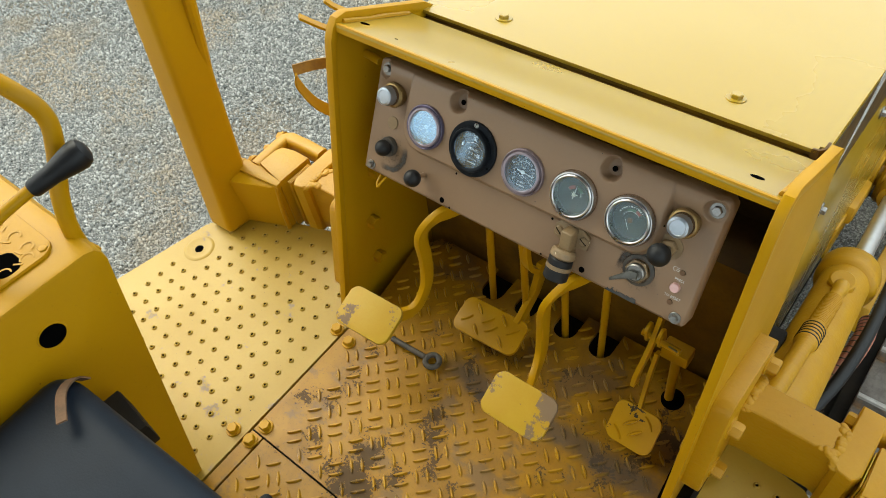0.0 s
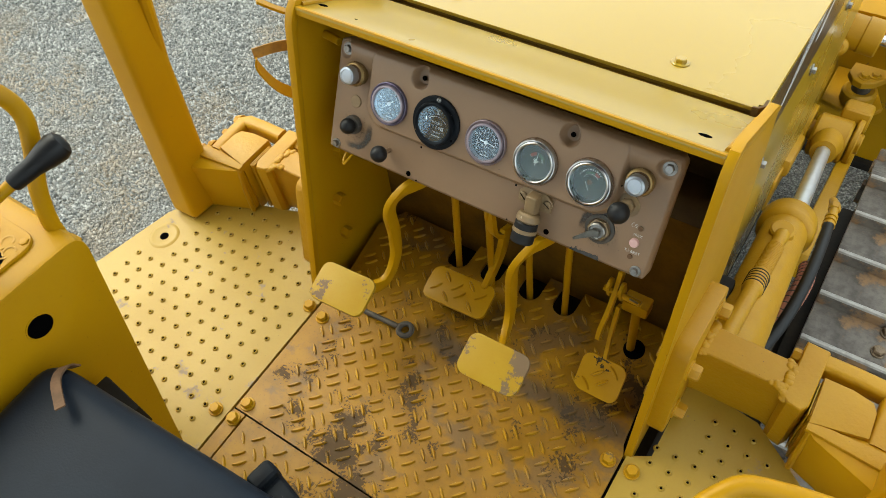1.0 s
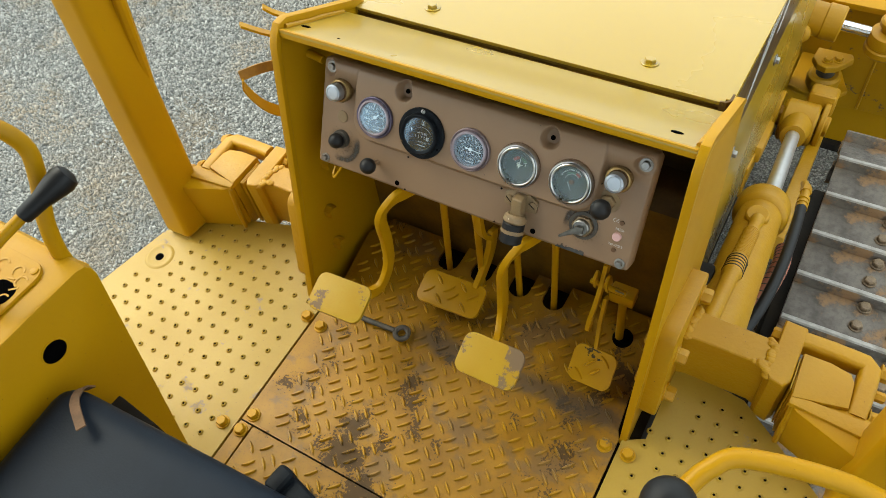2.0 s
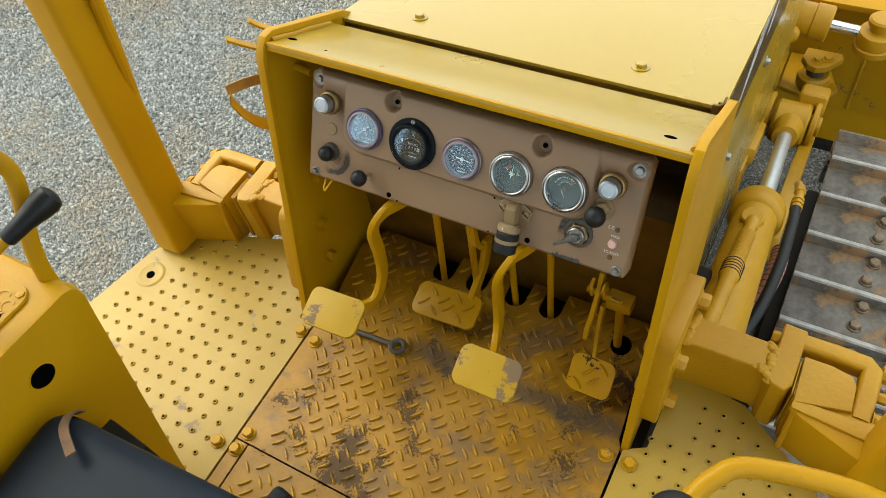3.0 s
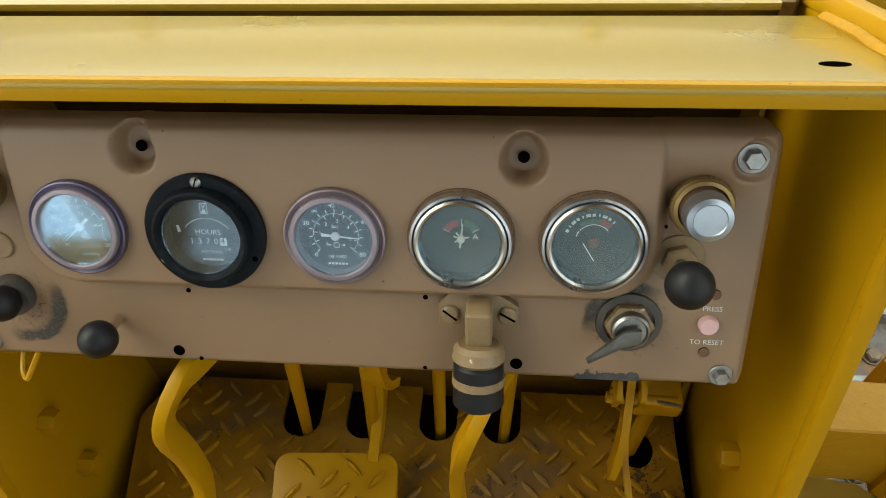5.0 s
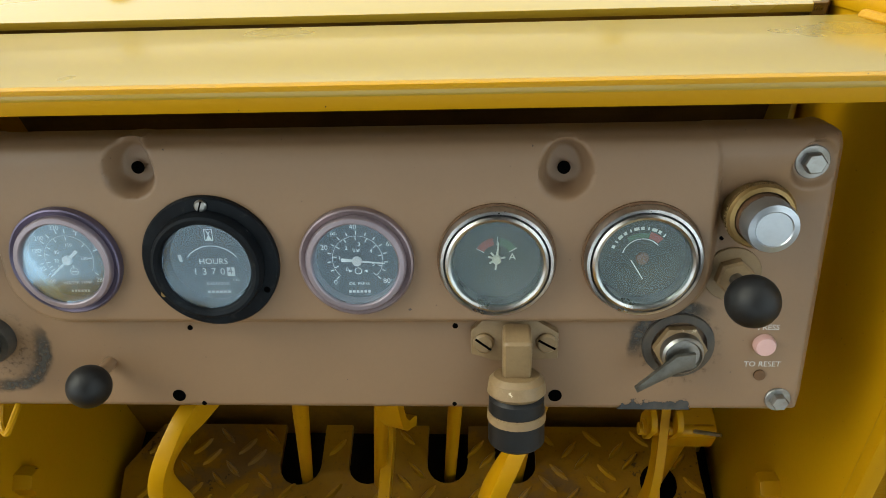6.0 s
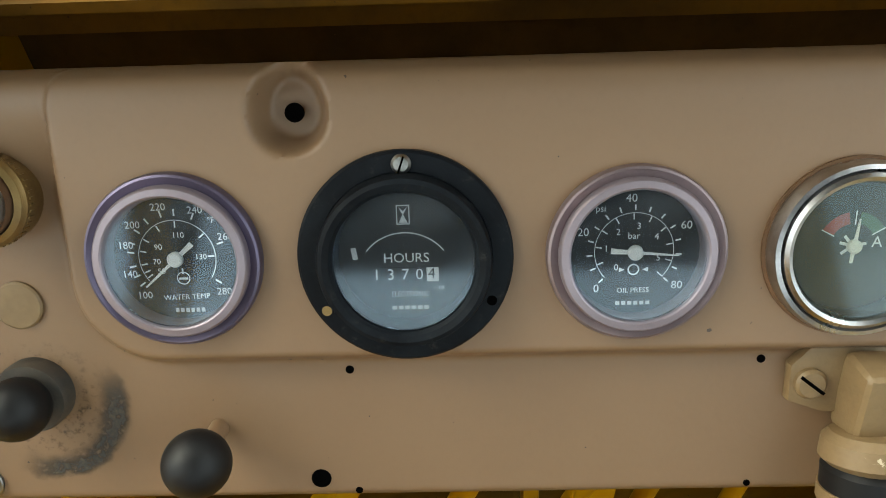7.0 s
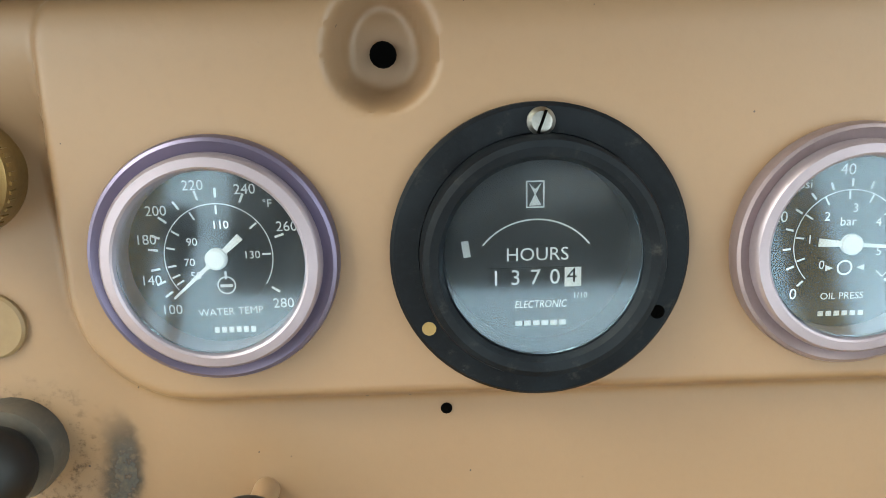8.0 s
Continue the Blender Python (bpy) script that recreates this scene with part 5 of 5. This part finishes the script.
tagged(part("ribbed_sleeve", bm, paint_cast, tb), kind="stuff")
for i in range(5):
    part("ring", lathe(bmesh.new(), [(0.0185, 0.212 + 0.0115 * i), (0.0206, 0.2135 + 0.0115 * i), (0.0206, 0.2155 + 0.0115 * i), (0.0185, 0.217 + 0.0115 * i)], 20, m), black_rubber, tb, "dark ring")
# hoses beside the cylinder
hose = thing("hydraulic_hose", "black rubber hydraulic hose with yellow end fitting", "hose")
bm = tube(bmesh.new(), [axis(0.70, 0.082, 0.010), axis(0.60, 0.083, 0.0), axis(0.46, 0.080, -0.03), axis(0.34, 0.068, -0.08), axis(0.24, 0.045, -0.13)], 0.0125, 14)
part("rubber", bm, black_rubber, hose)
bm = tube(bmesh.new(), [axis(0.83, 0.074, 0.018), axis(0.79, 0.081, 0.022), axis(0.70, 0.082, 0.010)], 0.0105, 14)
for k in range(3):
    rod(bm, axis(0.745 - 0.018 * k, 0.082, 0.016 - 0.003 * k), axis(0.735 - 0.018 * k, 0.082, 0.014 - 0.003 * k), 0.0145, seg=12)
rod(bm, axis(0.80, 0.0805, 0.0215), axis(0.775, 0.0815, 0.020), 0.0145, seg=6)
part("end_fitting", bm, paint_cast, hose)
duct = thing("convoluted_duct", "faded orange convoluted plastic duct", "duct")
line_ = spline([axis(0.56, 0.076, -0.055), axis(0.50, 0.078, -0.065), axis(0.42, 0.068, -0.10), axis(0.3, 0.04, -0.15)], 14)
part("duct_wall", sweep(bmesh.new(), line_, circle(0.020, 14), (0.1, 0.2, 0.97)), orange_hose, duct)
bm = bmesh.new()
for p, q in zip(line_[1::3], line_[2::3]):
    rod(bm, p, p + (q - p).normalized() * 0.003, 0.0204, seg=14)
part("groove", bm, grime, duct)
# frame members beside the hood
arm = thing("push_frame_arm", "long yellow steel push arm beside the track", "push arm")
bm = bmesh.new()
box(bm, (0.040, 0.95, 0.07), T(0.505, 1.06, -0.58) @ RX(-24), 0.008)
part("bar", bm, paint_cast, arm)
bm = bmesh.new()
for dx, w, y0, y1, dz in ((-0.074, 0.014, 0.80, 1.34, -0.030), (-0.105, 0.030, 0.30, 1.30, -0.075)):
    m, n = along(axis(y0, dx, dz), axis(y1, dx, dz))
    box(bm, (w, 0.085, n), m @ T(0, 0, n / 2), 0.004)
part("inner_bar", bm, paint_cast, arm)
bm = bmesh.new()
m, n = along(axis(0.93, -0.078, 0.012), axis(1.16, -0.078, 0.012))
box(bm, (0.050, 0.050, n), m @ T(0, 0, n / 2), 0.012, 2)
part("stop_block", bm, paint_cast, arm)

# ---- track ----
track = thing("track", "worn steel crawler track with bolted grouser shoes", "crawler track")
gb = bmesh.new()
side_plate(gb, [(0.0435, 0.0258), (0.047, 0.0292), (0.055, 0.0292), (0.0585, 0.0255)], -0.2295, 0.2295, 0.0008)
finish(gb)
edge_me = bpy.data.meshes.new("grouser_edge")
gb.to_mesh(edge_me)
gb.free()
edge_me.materials.append(bright_steel)
sb = bmesh.new()
box(sb, (0.46, 0.130, 0.016), T(0, -0.010, -0.008), 0.003)
b = bmesh.new()
side_plate(b, [(0.036, -0.012), (0.042, 0.024), (0.046, 0.028), (0.056, 0.028), (0.060, 0.022), (0.064, -0.012)], -0.23, 0.23, 0.002)
merge(sb, b)
b = bmesh.new()
side_plate(b, [(-0.075, -0.020), (-0.075, -0.004), (-0.055, 0.002), (-0.040, 0.0), (-0.040, -0.020)], -0.23, 0.23, 0.002)
merge(sb, b)
finish(sb)
shoe_me = bpy.data.meshes.new("shoe")
sb.to_mesh(shoe_me)
sb.free()
shoe_me.materials.append(track_steel)
kb = bmesh.new()
lathe(kb, [(0.0165, 0), (0.0165, 0.004), (0.0135, 0.005)], 16)
lathe(kb, [(0.0135, 0.004), (0.0135, 0.012), (0.0110, 0.015), (0, 0.0155)], 6)
finish(kb)
bolt_me = bpy.data.meshes.new("track_bolt")
kb.to_mesh(bolt_me)
kb.free()
bolt_me.materials.append(track_bolt_steel)
for i in range(-1, 7):
    sh = new("shoe", shoe_me)
    sh.parent, sh.location = track, (0.808, 0.128 + 0.137 * i, -0.424)
    ge = new("grouser_edge", edge_me)
    ge.parent = sh
    for bx in (-0.070, 0.012):
        for by in (-0.030, 0.028):
            bo = new("bolt", bolt_me)
            bo.parent, bo.location, bo.rotation_euler = sh, (bx + 0.006 * (by > 0), by, 0), (0, 0, 0.7 * i + 9 * bx + 20 * by)
for i in range(-1, 7):
    sh = new("shoe", shoe_me)
    sh.parent, sh.matrix_local = track, T(0.808, 0.128 + 0.137 * i, -1.118) @ RX(180)
part("beam", box(bmesh.new(), (0.30, 1.3, 0.64), T(0.80, 0.15, -0.78), 0.02), undercarriage, track, "dark oily roller frame")
# Near-black box: the shade on the track frame's inner side put into colour.
part("guard", box(bmesh.new(), (0.050, 1.36, 0.50), T(0.572, 0.24, -0.705), 0.010), undercarriage, track)
for k in range(3):
    a = 22 + 26 * k
    sh = new("shoe", shoe_me)
    sh.parent = track
    sh.matrix_local = T(0.808, 0.93, -0.76) @ RX(-a) @ T(0, 0.075, 0.336)

# ---- blade ----
blade = thing("dozer_blade", "yellow painted back of a dozer blade with ribs", "dozer blade")
part("back_plate", box(bmesh.new(), (2.6, 0.05, 0.66), T(CX, 1.83, -0.82), 0.01), paint, blade)
bm = box(bmesh.new(), (1.9, 0.20, 0.022), T(1.295, 1.768, -0.408) @ RX(4), 0.004)
top = part("top_rail", bm, paint, blade)
part("bolt", hexhead(bmesh.new(), T(0.660, 1.735, -0.398) @ RX(4), 0.016, 0.012, 0.026, 0.004), paint, top)
bm = prism(bmesh.new(), [(0.326, -0.50), (0.326, -0.93), (0.36, -0.980), (0.46, -0.985), (0.505, -0.945), (0.60, -0.932), (1.9, -0.932), (1.9, -0.50)], 0.010, Matrix(((1, 0, 0, 0), (0, 0, -1, 1.806), (0, 1, 0, 0), (0, 0, 0, 1))), 0.002)
part("doubler_plate", bm, paint_worn, blade)
bm = tube(bmesh.new(), [(0.595, 1.795, -0.60), (0.594, 1.795, -0.76), (0.596, 1.795, -0.93)], 0.005, 8)
part("weld_bead", bm, paint_cast, blade)
part("soil_line", box(bmesh.new(), (1.6, 0.05, 0.05), T(0.98, 1.80, -1.14), 0.02), undercarriage, blade, "black dirt along the lower edge")
# angle cylinder and pivot
ac = thing("angle_cylinder", "short yellow angling cylinder with chrome rod", "hydraulic cylinder")
p0, p1, p2 = Vector((0.20, 1.60, -0.422)), Vector((0.456, 1.60, -0.438)), Vector((0.540, 1.60, -0.443))
bm = rod(bmesh.new(), p0, p1 + Vector((-0.05, 0, 0.003)), 0.054, seg=28, bev=0.004)
part("barrel", bm, paint_cast, ac)
bm = rod(bmesh.new(), p1 + Vector((-0.058, 0, 0.0037)), p1, 0.0575, seg=32, bev=0.005)
part("collar", bm, paint_cast, ac)
part("piston_rod", rod(bmesh.new(), p1, p2, 0.0175, seg=20), chrome, ac, "bright chrome rod")
q = p2 + Vector((0.055, 0, -0.012))
bm = lathe(bmesh.new(), [(0, 0.034), (0.040, 0.034), (0.055, 0.026), (0.058, 0.012), (0.058, -0.010), (0.054, -0.014), (0.054, -0.018), (0.060, -0.022), (0.060, -0.040), (0.054, -0.048), (0, -0.050)], 36, T(*q))
part("rod_eye", bm, paint_cast, ac)
bm = lathe(bmesh.new(), [(0.030, 0.030), (0.030, 0.052), (0.040, 0.056), (0.040, 0.070), (0.034, 0.076), (0, 0.078)], 28, T(*q))
part("pin_cap", bm, paint_cast, ac)
bm = bmesh.new()
lathe(bm, [(0, 0.050), (0.018, 0.047), (0.027, 0.038), (0.029, 0.026), (0.024, 0.012), (0.020, 0.0)], 24, T(0.352, 1.545, -0.452) @ RX(62))
rod(bm, Vector((0.352, 1.59, -0.43)), Vector((0.352, 1.535, -0.458)), 0.021, seg=18, bev=0.003)
part("port_fitting", bm, paint_cast, ac)
bm = box(bmesh.new(), (0.016, 0.05, 0.078), T(0.318, 1.56, -0.462) @ RY(12), 0.004)
part("port_plate", bm, paint_cast, ac)
pv = thing("blade_pivot", "stacked yellow ball pivot behind the blade", "pivot")
c = Vector((0.456, 1.625, -0.622))
bm = prism(bmesh.new(), [(-0.052, -0.018), (-0.030, -0.052), (0.000, -0.062), (0.034, -0.046), (0.072, 0.010), (0.062, 0.034), (-0.046, 0.034)], 0.026, T(c.x, c.y, c.z + 0.012), 0.006, 3)
part("ball_cap", bm, paint_cast, pv)
for dx, dy in ((-0.004, -0.026), (0.026, -0.010)):
    bm = bmesh.new()
    hexhead(bm, T(c.x + dx, c.y + dy, c.z + 0.038), 0.013, 0.010, 0.018, 0.003)
    part("bolt", bm, paint_cast, pv)
part("neck", rod(bmesh.new(), c + Vector((0, 0, -0.045)), c + Vector((0, 0, 0.016)), 0.030, seg=24), grime, pv, "dirty dark neck")
bm = lathe(bmesh.new(), [(0.030, -0.034), (0.044, -0.032), (0.053, -0.040), (0.055, -0.056), (0.053, -0.078), (0.044, -0.096), (0.030, -0.106), (0, -0.108)], 36, T(*c))
part("socket", bm, paint_cast, pv)
part("grease_fitting", rod(bmesh.new(), c + Vector((-0.012, -0.046, -0.062)), c + Vector((-0.014, -0.064, -0.058)), 0.010, seg=12, bev=0.002), steel, pv, "grey grease fitting")
bm = prism(bmesh.new(), [(-0.10, -0.03), (0.0, -0.055), (0.05, -0.045), (0.088, 0.010), (0.080, 0.026), (0.02, 0.16), (-0.10, 0.16)], 0.022, T(c.x, c.y, c.z - 0.116), 0.006, 3)
part("cross_member", bm, paint_cast, pv)

# ---- seat ----
seat = thing("operator_seat", "dark blue-black vinyl operator seat cushion", "seat")
bm = box(bmesh.new(), (0.62, 0.62, 0.15), T(0.105, -0.860, 0.372) @ RZ(2.5), 0.045, 6)
for v in bm.verts:
    k = smooth01((-0.60 - v.co.y) / 0.3)
    if v.co.z > 0.40:
        v.co.z += 0.012 * noise.noise(v.co * 9.0) - 0.006 * (1 - k)
part("cushion", bm, vinyl, seat)
bm = bmesh.new()
box(bm, (0.36, 0.36, 0.30), T(0.085, -0.90, 0.15), 0.01)
part("base", bm, undercarriage, seat)
bm = bmesh.new()
sweep(bm, spline([(-0.192, -0.556, 0.400), (-0.180, -0.566, 0.428), (-0.158, -0.585, 0.446), (-0.120, -0.605, 0.452)], 4), [(-0.006, -0.0012), (0.006, -0.0012), (0.006, 0.0012), (-0.006, 0.0012)])
part("torn_strap", bm, rust, seat, "torn rusty strip on the seat edge")
bm = bmesh.new()
box(bm, (0.075, 0.030, 0.024), T(0.128, -0.540, 0.372) @ RZ(-14), 0.009, 3)
box(bm, (0.024, 0.034, 0.030), T(0.103, -0.535, 0.380) @ RZ(-10), 0.009, 3)
part("latch", bm, black_plastic, seat, "black plastic latch under the cushion edge")
br = thing("seat_bracket", "dark oily steel angle beside the seat", "bracket")
bm = box(bmesh.new(), (0.075, 0.012, 0.040), T(-0.165, -0.548, 0.312) @ RZ(-6), 0.002)
box(bm, (0.075, 0.05, 0.006), T(-0.165, -0.568, 0.334) @ RZ(-6), 0.001)
part("angle", bm, undercarriage, br)
part("stay", rod(bmesh.new(), (-0.19, -0.56, 0.32), (-0.19, -0.58, 0.0), 0.008), rust, br)

# ---- lever console ----
console = thing("lever_console", "yellow steel lever console with round hole in its side", "console")
bm = bmesh.new()
side_plate(bm, [(-0.530, 0.0), (-0.440, 0.485), (-0.441, 0.500), (-0.447, 0.510), (-0.460, 0.515), (-0.86, 0.536), (-0.88, 0.52), (-0.88, 0.0)], -0.55, -0.235, 0.007)
part("body", bm, paint, console)
part("hole", lathe(bmesh.new(), [(0, 0.0006), (0.0170, 0.0006), (0.0170, -0.002)], 32, T(-0.2350, -0.546, 0.449) @ RY(90)), black_hole, console, "dark round hole")
part("hole_lining", lathe(bmesh.new(), [(0.0170, 0.0), (0.0170, 0.0012), (0.0187, 0.0010), (0.0190, 0.0)], 32, T(-0.2350, -0.546, 0.449) @ RY(90)), paint, console)
TOP = T(0, -0.46, 0.515) @ RX(-3.1)
bm = prism(bmesh.new(), [(x - 0.352, y - 0.175) for x, y in round_poly(0.165, 0.325, 0.022)], 0.005, TOP, 0.0015)
lp = part("lever_plate", bm, paint_worn, console)
bm = bmesh.new()
prism(bm, [(x - 0.296, y - 0.068) for x, y in round_poly(0.040, 0.034, 0.014)], 0.0056, TOP)
prism(bm, [(x - 0.352, y - 0.100) for x, y in round_poly(0.040, 0.060, 0.014)], 0.0056, TOP)
part("slot", bm, black_hole, lp, "dark lever slot")
for x, y, a in ((-0.283, -0.045, 40), (-0.283, -0.075, 60), (-0.285, -0.10, 80), (-0.285, -0.13, 70), (-0.30, -0.035, 10), (-0.33, -0.035, 30), (-0.36, -0.04, 0)):
    b = bmesh.new()
    arc(b, 0.008, a, a + 230, 0.0025, 0.006, 12)
    bm = merge(bmesh.new(), b, TOP @ T(x, y, 0))
    box(bm, (0.012, 0.0025, 0.002), TOP @ T(x, y - 0.012, 0.005) @ RZ(a))
    part("raised_mark", bm, paint_worn, lp)
part("screw", hexhead(bmesh.new(), TOP @ T(-0.281, -0.025, 0.005), 0.006, 0.002, 0.0), paint_worn, lp)
part("corner_bolt", hexhead(bmesh.new(), T(-0.262, -0.445, 0.488) @ RX(-70), 0.008, 0.006, 0.012, 0.002), paint, console)
lever = thing("control_lever", "bent yellow lever with black rubber grip", "lever")
bm = bmesh.new()
tube(bm, [(-0.292, -0.545, 0.505), (-0.287, -0.541, 0.555), (-0.274, -0.512, 0.592), (-0.259, -0.465, 0.610), (-0.250, -0.440, 0.616)], 0.0072)
part("stem", bm, paint, lever)
m, n = along((-0.256, -0.457, 0.612), (-0.234, -0.389, 0.629))
part("grip", lathe(bmesh.new(), [(0, 0), (0.0085, 0), (0.0105, 0.003), (0.0118, 0.03), (0.0160, n - 0.022), (0.0175, n - 0.010), (0.0150, n - 0.002), (0.008, n + 0.002), (0, n + 0.002)], 28, m), black_rubber, lever)
rail = thing("grab_rail", "bent yellow tube grab rail beside the lever console", "grab rail", group="grab rails")
bm = bmesh.new()
tube(bm, [(-0.280, -0.450, 0.46), (-0.280, -0.447, 0.515), (-0.281, -0.432, 0.566), (-0.283, -0.406, 0.614), (-0.286, -0.392, 0.655), (-0.302, -0.402, 0.695), (-0.36, -0.425, 0.725), (-0.50, -0.48, 0.75), (-0.70, -0.56, 0.75), (-0.72, -0.60, 0.60), (-0.72, -0.62, 0.0)], 0.0106)
part("tube", bm, paint, rail)
# other side
rail2 = thing("grab_rail", "glossy bent yellow grab rail over the deck", "grab rail", group="grab rails")
bm = bmesh.new()
tube(bm, [(0.455, -0.50, 0.0), (0.46, -0.48, 0.15), (0.485, -0.40, 0.30), (0.513, -0.340, 0.372), (0.534, -0.300, 0.394), (0.568, -0.274, 0.400), (0.678, -0.254, 0.396), (0.76, -0.27, 0.37), (0.80, -0.32, 0.25), (0.81, -0.34, 0.0)], 0.0115, n=10)
part("tube", bm, paint, rail2)
lever2 = thing("blade_lever", "yellow lever with black ball knob", "lever")
part("stem", tube(bmesh.new(), [(0.47, -0.53, 0.0), (0.475, -0.50, 0.3), (0.507, -0.428, 0.575)], 0.007), paint, lever2)
part("ball", lathe(bmesh.new(), [(0.024 * math.sin(radians(a)), -0.024 * math.cos(radians(a))) for a in range(10, 181, 10)], 32, T(0.510, -0.425, 0.590)), black_rubber, lever2)

# ---- small things on and round the cowl ----
bolt = thing("eye_bolt", "dark greasy steel eye bolt lying on the floor", "eye bolt")
bm = rod(bmesh.new(), (-0.130, -0.157, 0.010), (-0.056, -0.153, 0.010), 0.0052, seg=12)
b = bmesh.new()
ring = [Vector((-0.040 + 0.0125 * math.cos(2 * math.pi * i / 24), -0.152 + 0.0125 * math.sin(2 * math.pi * i / 24), 0.010)) for i in range(25)]
part("shank", bm, grime, bolt)
part("eye", sweep(bmesh.new(), ring, circle(0.0052, 10)), grime, bolt)
strap = thing("loose_strap", "bent yellow strap hooked beside the cowl", "strap")
flat = [(-0.010, -0.0012), (0.010, -0.0012), (0.010, 0.0012), (-0.010, 0.0012)]
bm = sweep(bmesh.new(), spline([(-0.352, -0.020, 0.430), (-0.356, -0.022, 0.408), (-0.352, -0.004, 0.355), (-0.340, 0.022, 0.318), (-0.315, 0.047, 0.297), (-0.275, 0.064, 0.290)], 8), flat, (-0.6, -0.5, 0.3))
part("band", bm, paint_worn, strap)
tab = [(-0.0020, -0.0085), (0.0020, -0.0085), (0.0020, 0.0085), (-0.0020, 0.0085)]
part("end_tab", sweep(bmesh.new(), spline([(-0.356, -0.022, 0.434), (-0.335, 0.014, 0.430), (-0.310, 0.050, 0.418), (-0.275, 0.080, 0.400)], 5), tab, (-0.5, -0.4, 0.75)), strap_rust, strap, "rusty folded end of the strap")
for pts in ([(-0.355, 0.020, 0.508), (-0.330, 0.045, 0.480), (-0.28, 0.09, 0.44)], [(-0.328, 0.055, 0.525), (-0.314, 0.066, 0.508), (-0.28, 0.10, 0.475)]):
    tg = thing("bent_tab", "thin bent yellow steel tab on the cowl", "tab", group="cowl tabs")
    part("strip", sweep(bmesh.new(), spline(pts, 5), [(-0.008, -0.002), (0.008, -0.002), (0.008, 0.002), (-0.008, 0.002)], (0.3, 0.5, 0.9)), paint, tg)
hook = thing("small_hook", "small yellow wire hook under the panel", "hook")
part("wire", tube(bmesh.new(), [FACE(-0.168, -0.114, -0.01).translation, FACE(-0.166, -0.128, 0.0).translation, FACE(-0.160, -0.132, 0.006).translation, FACE(-0.156, -0.125, 0.004).translation, FACE(-0.154, -0.114, -0.008).translation], 0.0022, 8), paint, hook)

# linkage of the small pedal
lk = thing("pedal_linkage", "yellow clevis linkage above the small pedal", "linkage")
SIDEWAYS = Matrix(((0, 0, 1, 0), (1, 0, 0, 0), (0, 1, 0, 0), (0, 0, 0, 1)))
for x in (0.281, 0.301):
    part("lug", prism(bmesh.new(), round_poly(0.021, 0.046, 0.010), 0.005, T(x, -0.006, 0.202) @ RX(14) @ SIDEWAYS, 0.001), paint, lk)
    part("pin_head", rod(bmesh.new(), (x - 0.003, -0.009, 0.201), (x, -0.009, 0.201), 0.0065, seg=14), paint, lk)
bm = sweep(bmesh.new(), spline([(0.294, 0.010, 0.232), (0.294, -0.006, 0.200), (0.293, -0.026, 0.168), (0.290, -0.040, 0.138), (0.288, -0.043, 0.110)], 6), [(-0.009, -0.0035), (0.009, -0.0035), (0.009, 0.0035), (-0.009, 0.0035)], (1, 0, 0))
part("link", bm, paint, lk)
part("pin", rod(bmesh.new(), (0.275, -0.010, 0.200), (0.335, -0.010, 0.196), 0.005, seg=12), paint, lk)
part("block", box(bmesh.new(), (0.042, 0.026, 0.026), T(0.325, 0.010, 0.160), 0.003), paint, lk)
part("split_pin", rod(bmesh.new(), (0.318, -0.012, 0.200), (0.334, -0.022, 0.215), 0.0016, seg=8), steel, lk)
part("rod", rod(bmesh.new(), (0.325, 0.012, 0.155), (0.322, 0.026, -0.12), 0.0075, seg=14), paint, lk)
part("stalk", sweep(bmesh.new(), spline([(0.300, 0.000, 0.150), (0.302, -0.025, 0.105), (0.310, -0.062, 0.068)], 5), [(-0.007, -0.003), (0.007, -0.003), (0.007, 0.003), (-0.007, 0.003)], (1, 0, 0)), paint, lk)


# ---- gravel ----
def gravel():
    rng = np.random.default_rng(5)
    n = 150000
    x = -0.76 - 3.9 * rng.random(n) ** 1.15
    y = -0.9 + 4.6 * rng.random(n)
    size = 0.0032 + 0.0056 * rng.random(n) ** 2.4
    base = np.array([(-1, -1, -1), (1, -1, -1), (1, 1, -1), (-1, 1, -1), (-0.7, -0.7, 1), (0.7, -0.7, 1), (0.7, 0.7, 1), (-0.7, 0.7, 1)], float)
    quad = np.array([(4, 5, 6, 7), (0, 1, 5, 4), (1, 2, 6, 5), (2, 3, 7, 6), (3, 0, 4, 7)])
    v = base[None] * (0.5 + 0.65 * rng.random((n, 8, 3))) * size[:, None, None] * np.array((1.2, 0.9, 0.85))
    a = rng.random(n) * 2 * np.pi
    c, s = np.cos(a)[:, None], np.sin(a)[:, None]
    tilt = (rng.random((n, 1)) - 0.5) * 1.6
    lean = (rng.random((n, 1)) - 0.5) * 1.6
    vx, vy, vz = v[..., 0] * c - v[..., 1] * s, v[..., 0] * s + v[..., 1] * c, v[..., 2] + v[..., 0] * tilt + v[..., 1] * lean
    pts = np.stack([vx + x[:, None], vy + y[:, None], vz + GROUND + size[:, None] * (0.2 + 0.7 * rng.random((n, 1)))], -1).reshape(-1, 3)
    faces = (quad[None] + 8 * np.arange(n)[:, None, None]).reshape(-1, 4)
    me = bpy.data.meshes.new("gravel")
    me.vertices.add(len(pts))
    me.vertices.foreach_set("co", pts.ravel())
    me.loops.add(faces.size)
    me.loops.foreach_set("vertex_index", faces.ravel())
    me.polygons.add(len(faces))
    me.polygons.foreach_set("loop_start", np.arange(len(faces)) * 4)
    me.update(calc_edges=True)
    me.materials.append(stone_material())
    tagged(new("gravel", me), "loose grey crushed stones on the yard", "gravel", kind="stuff")


gravel()
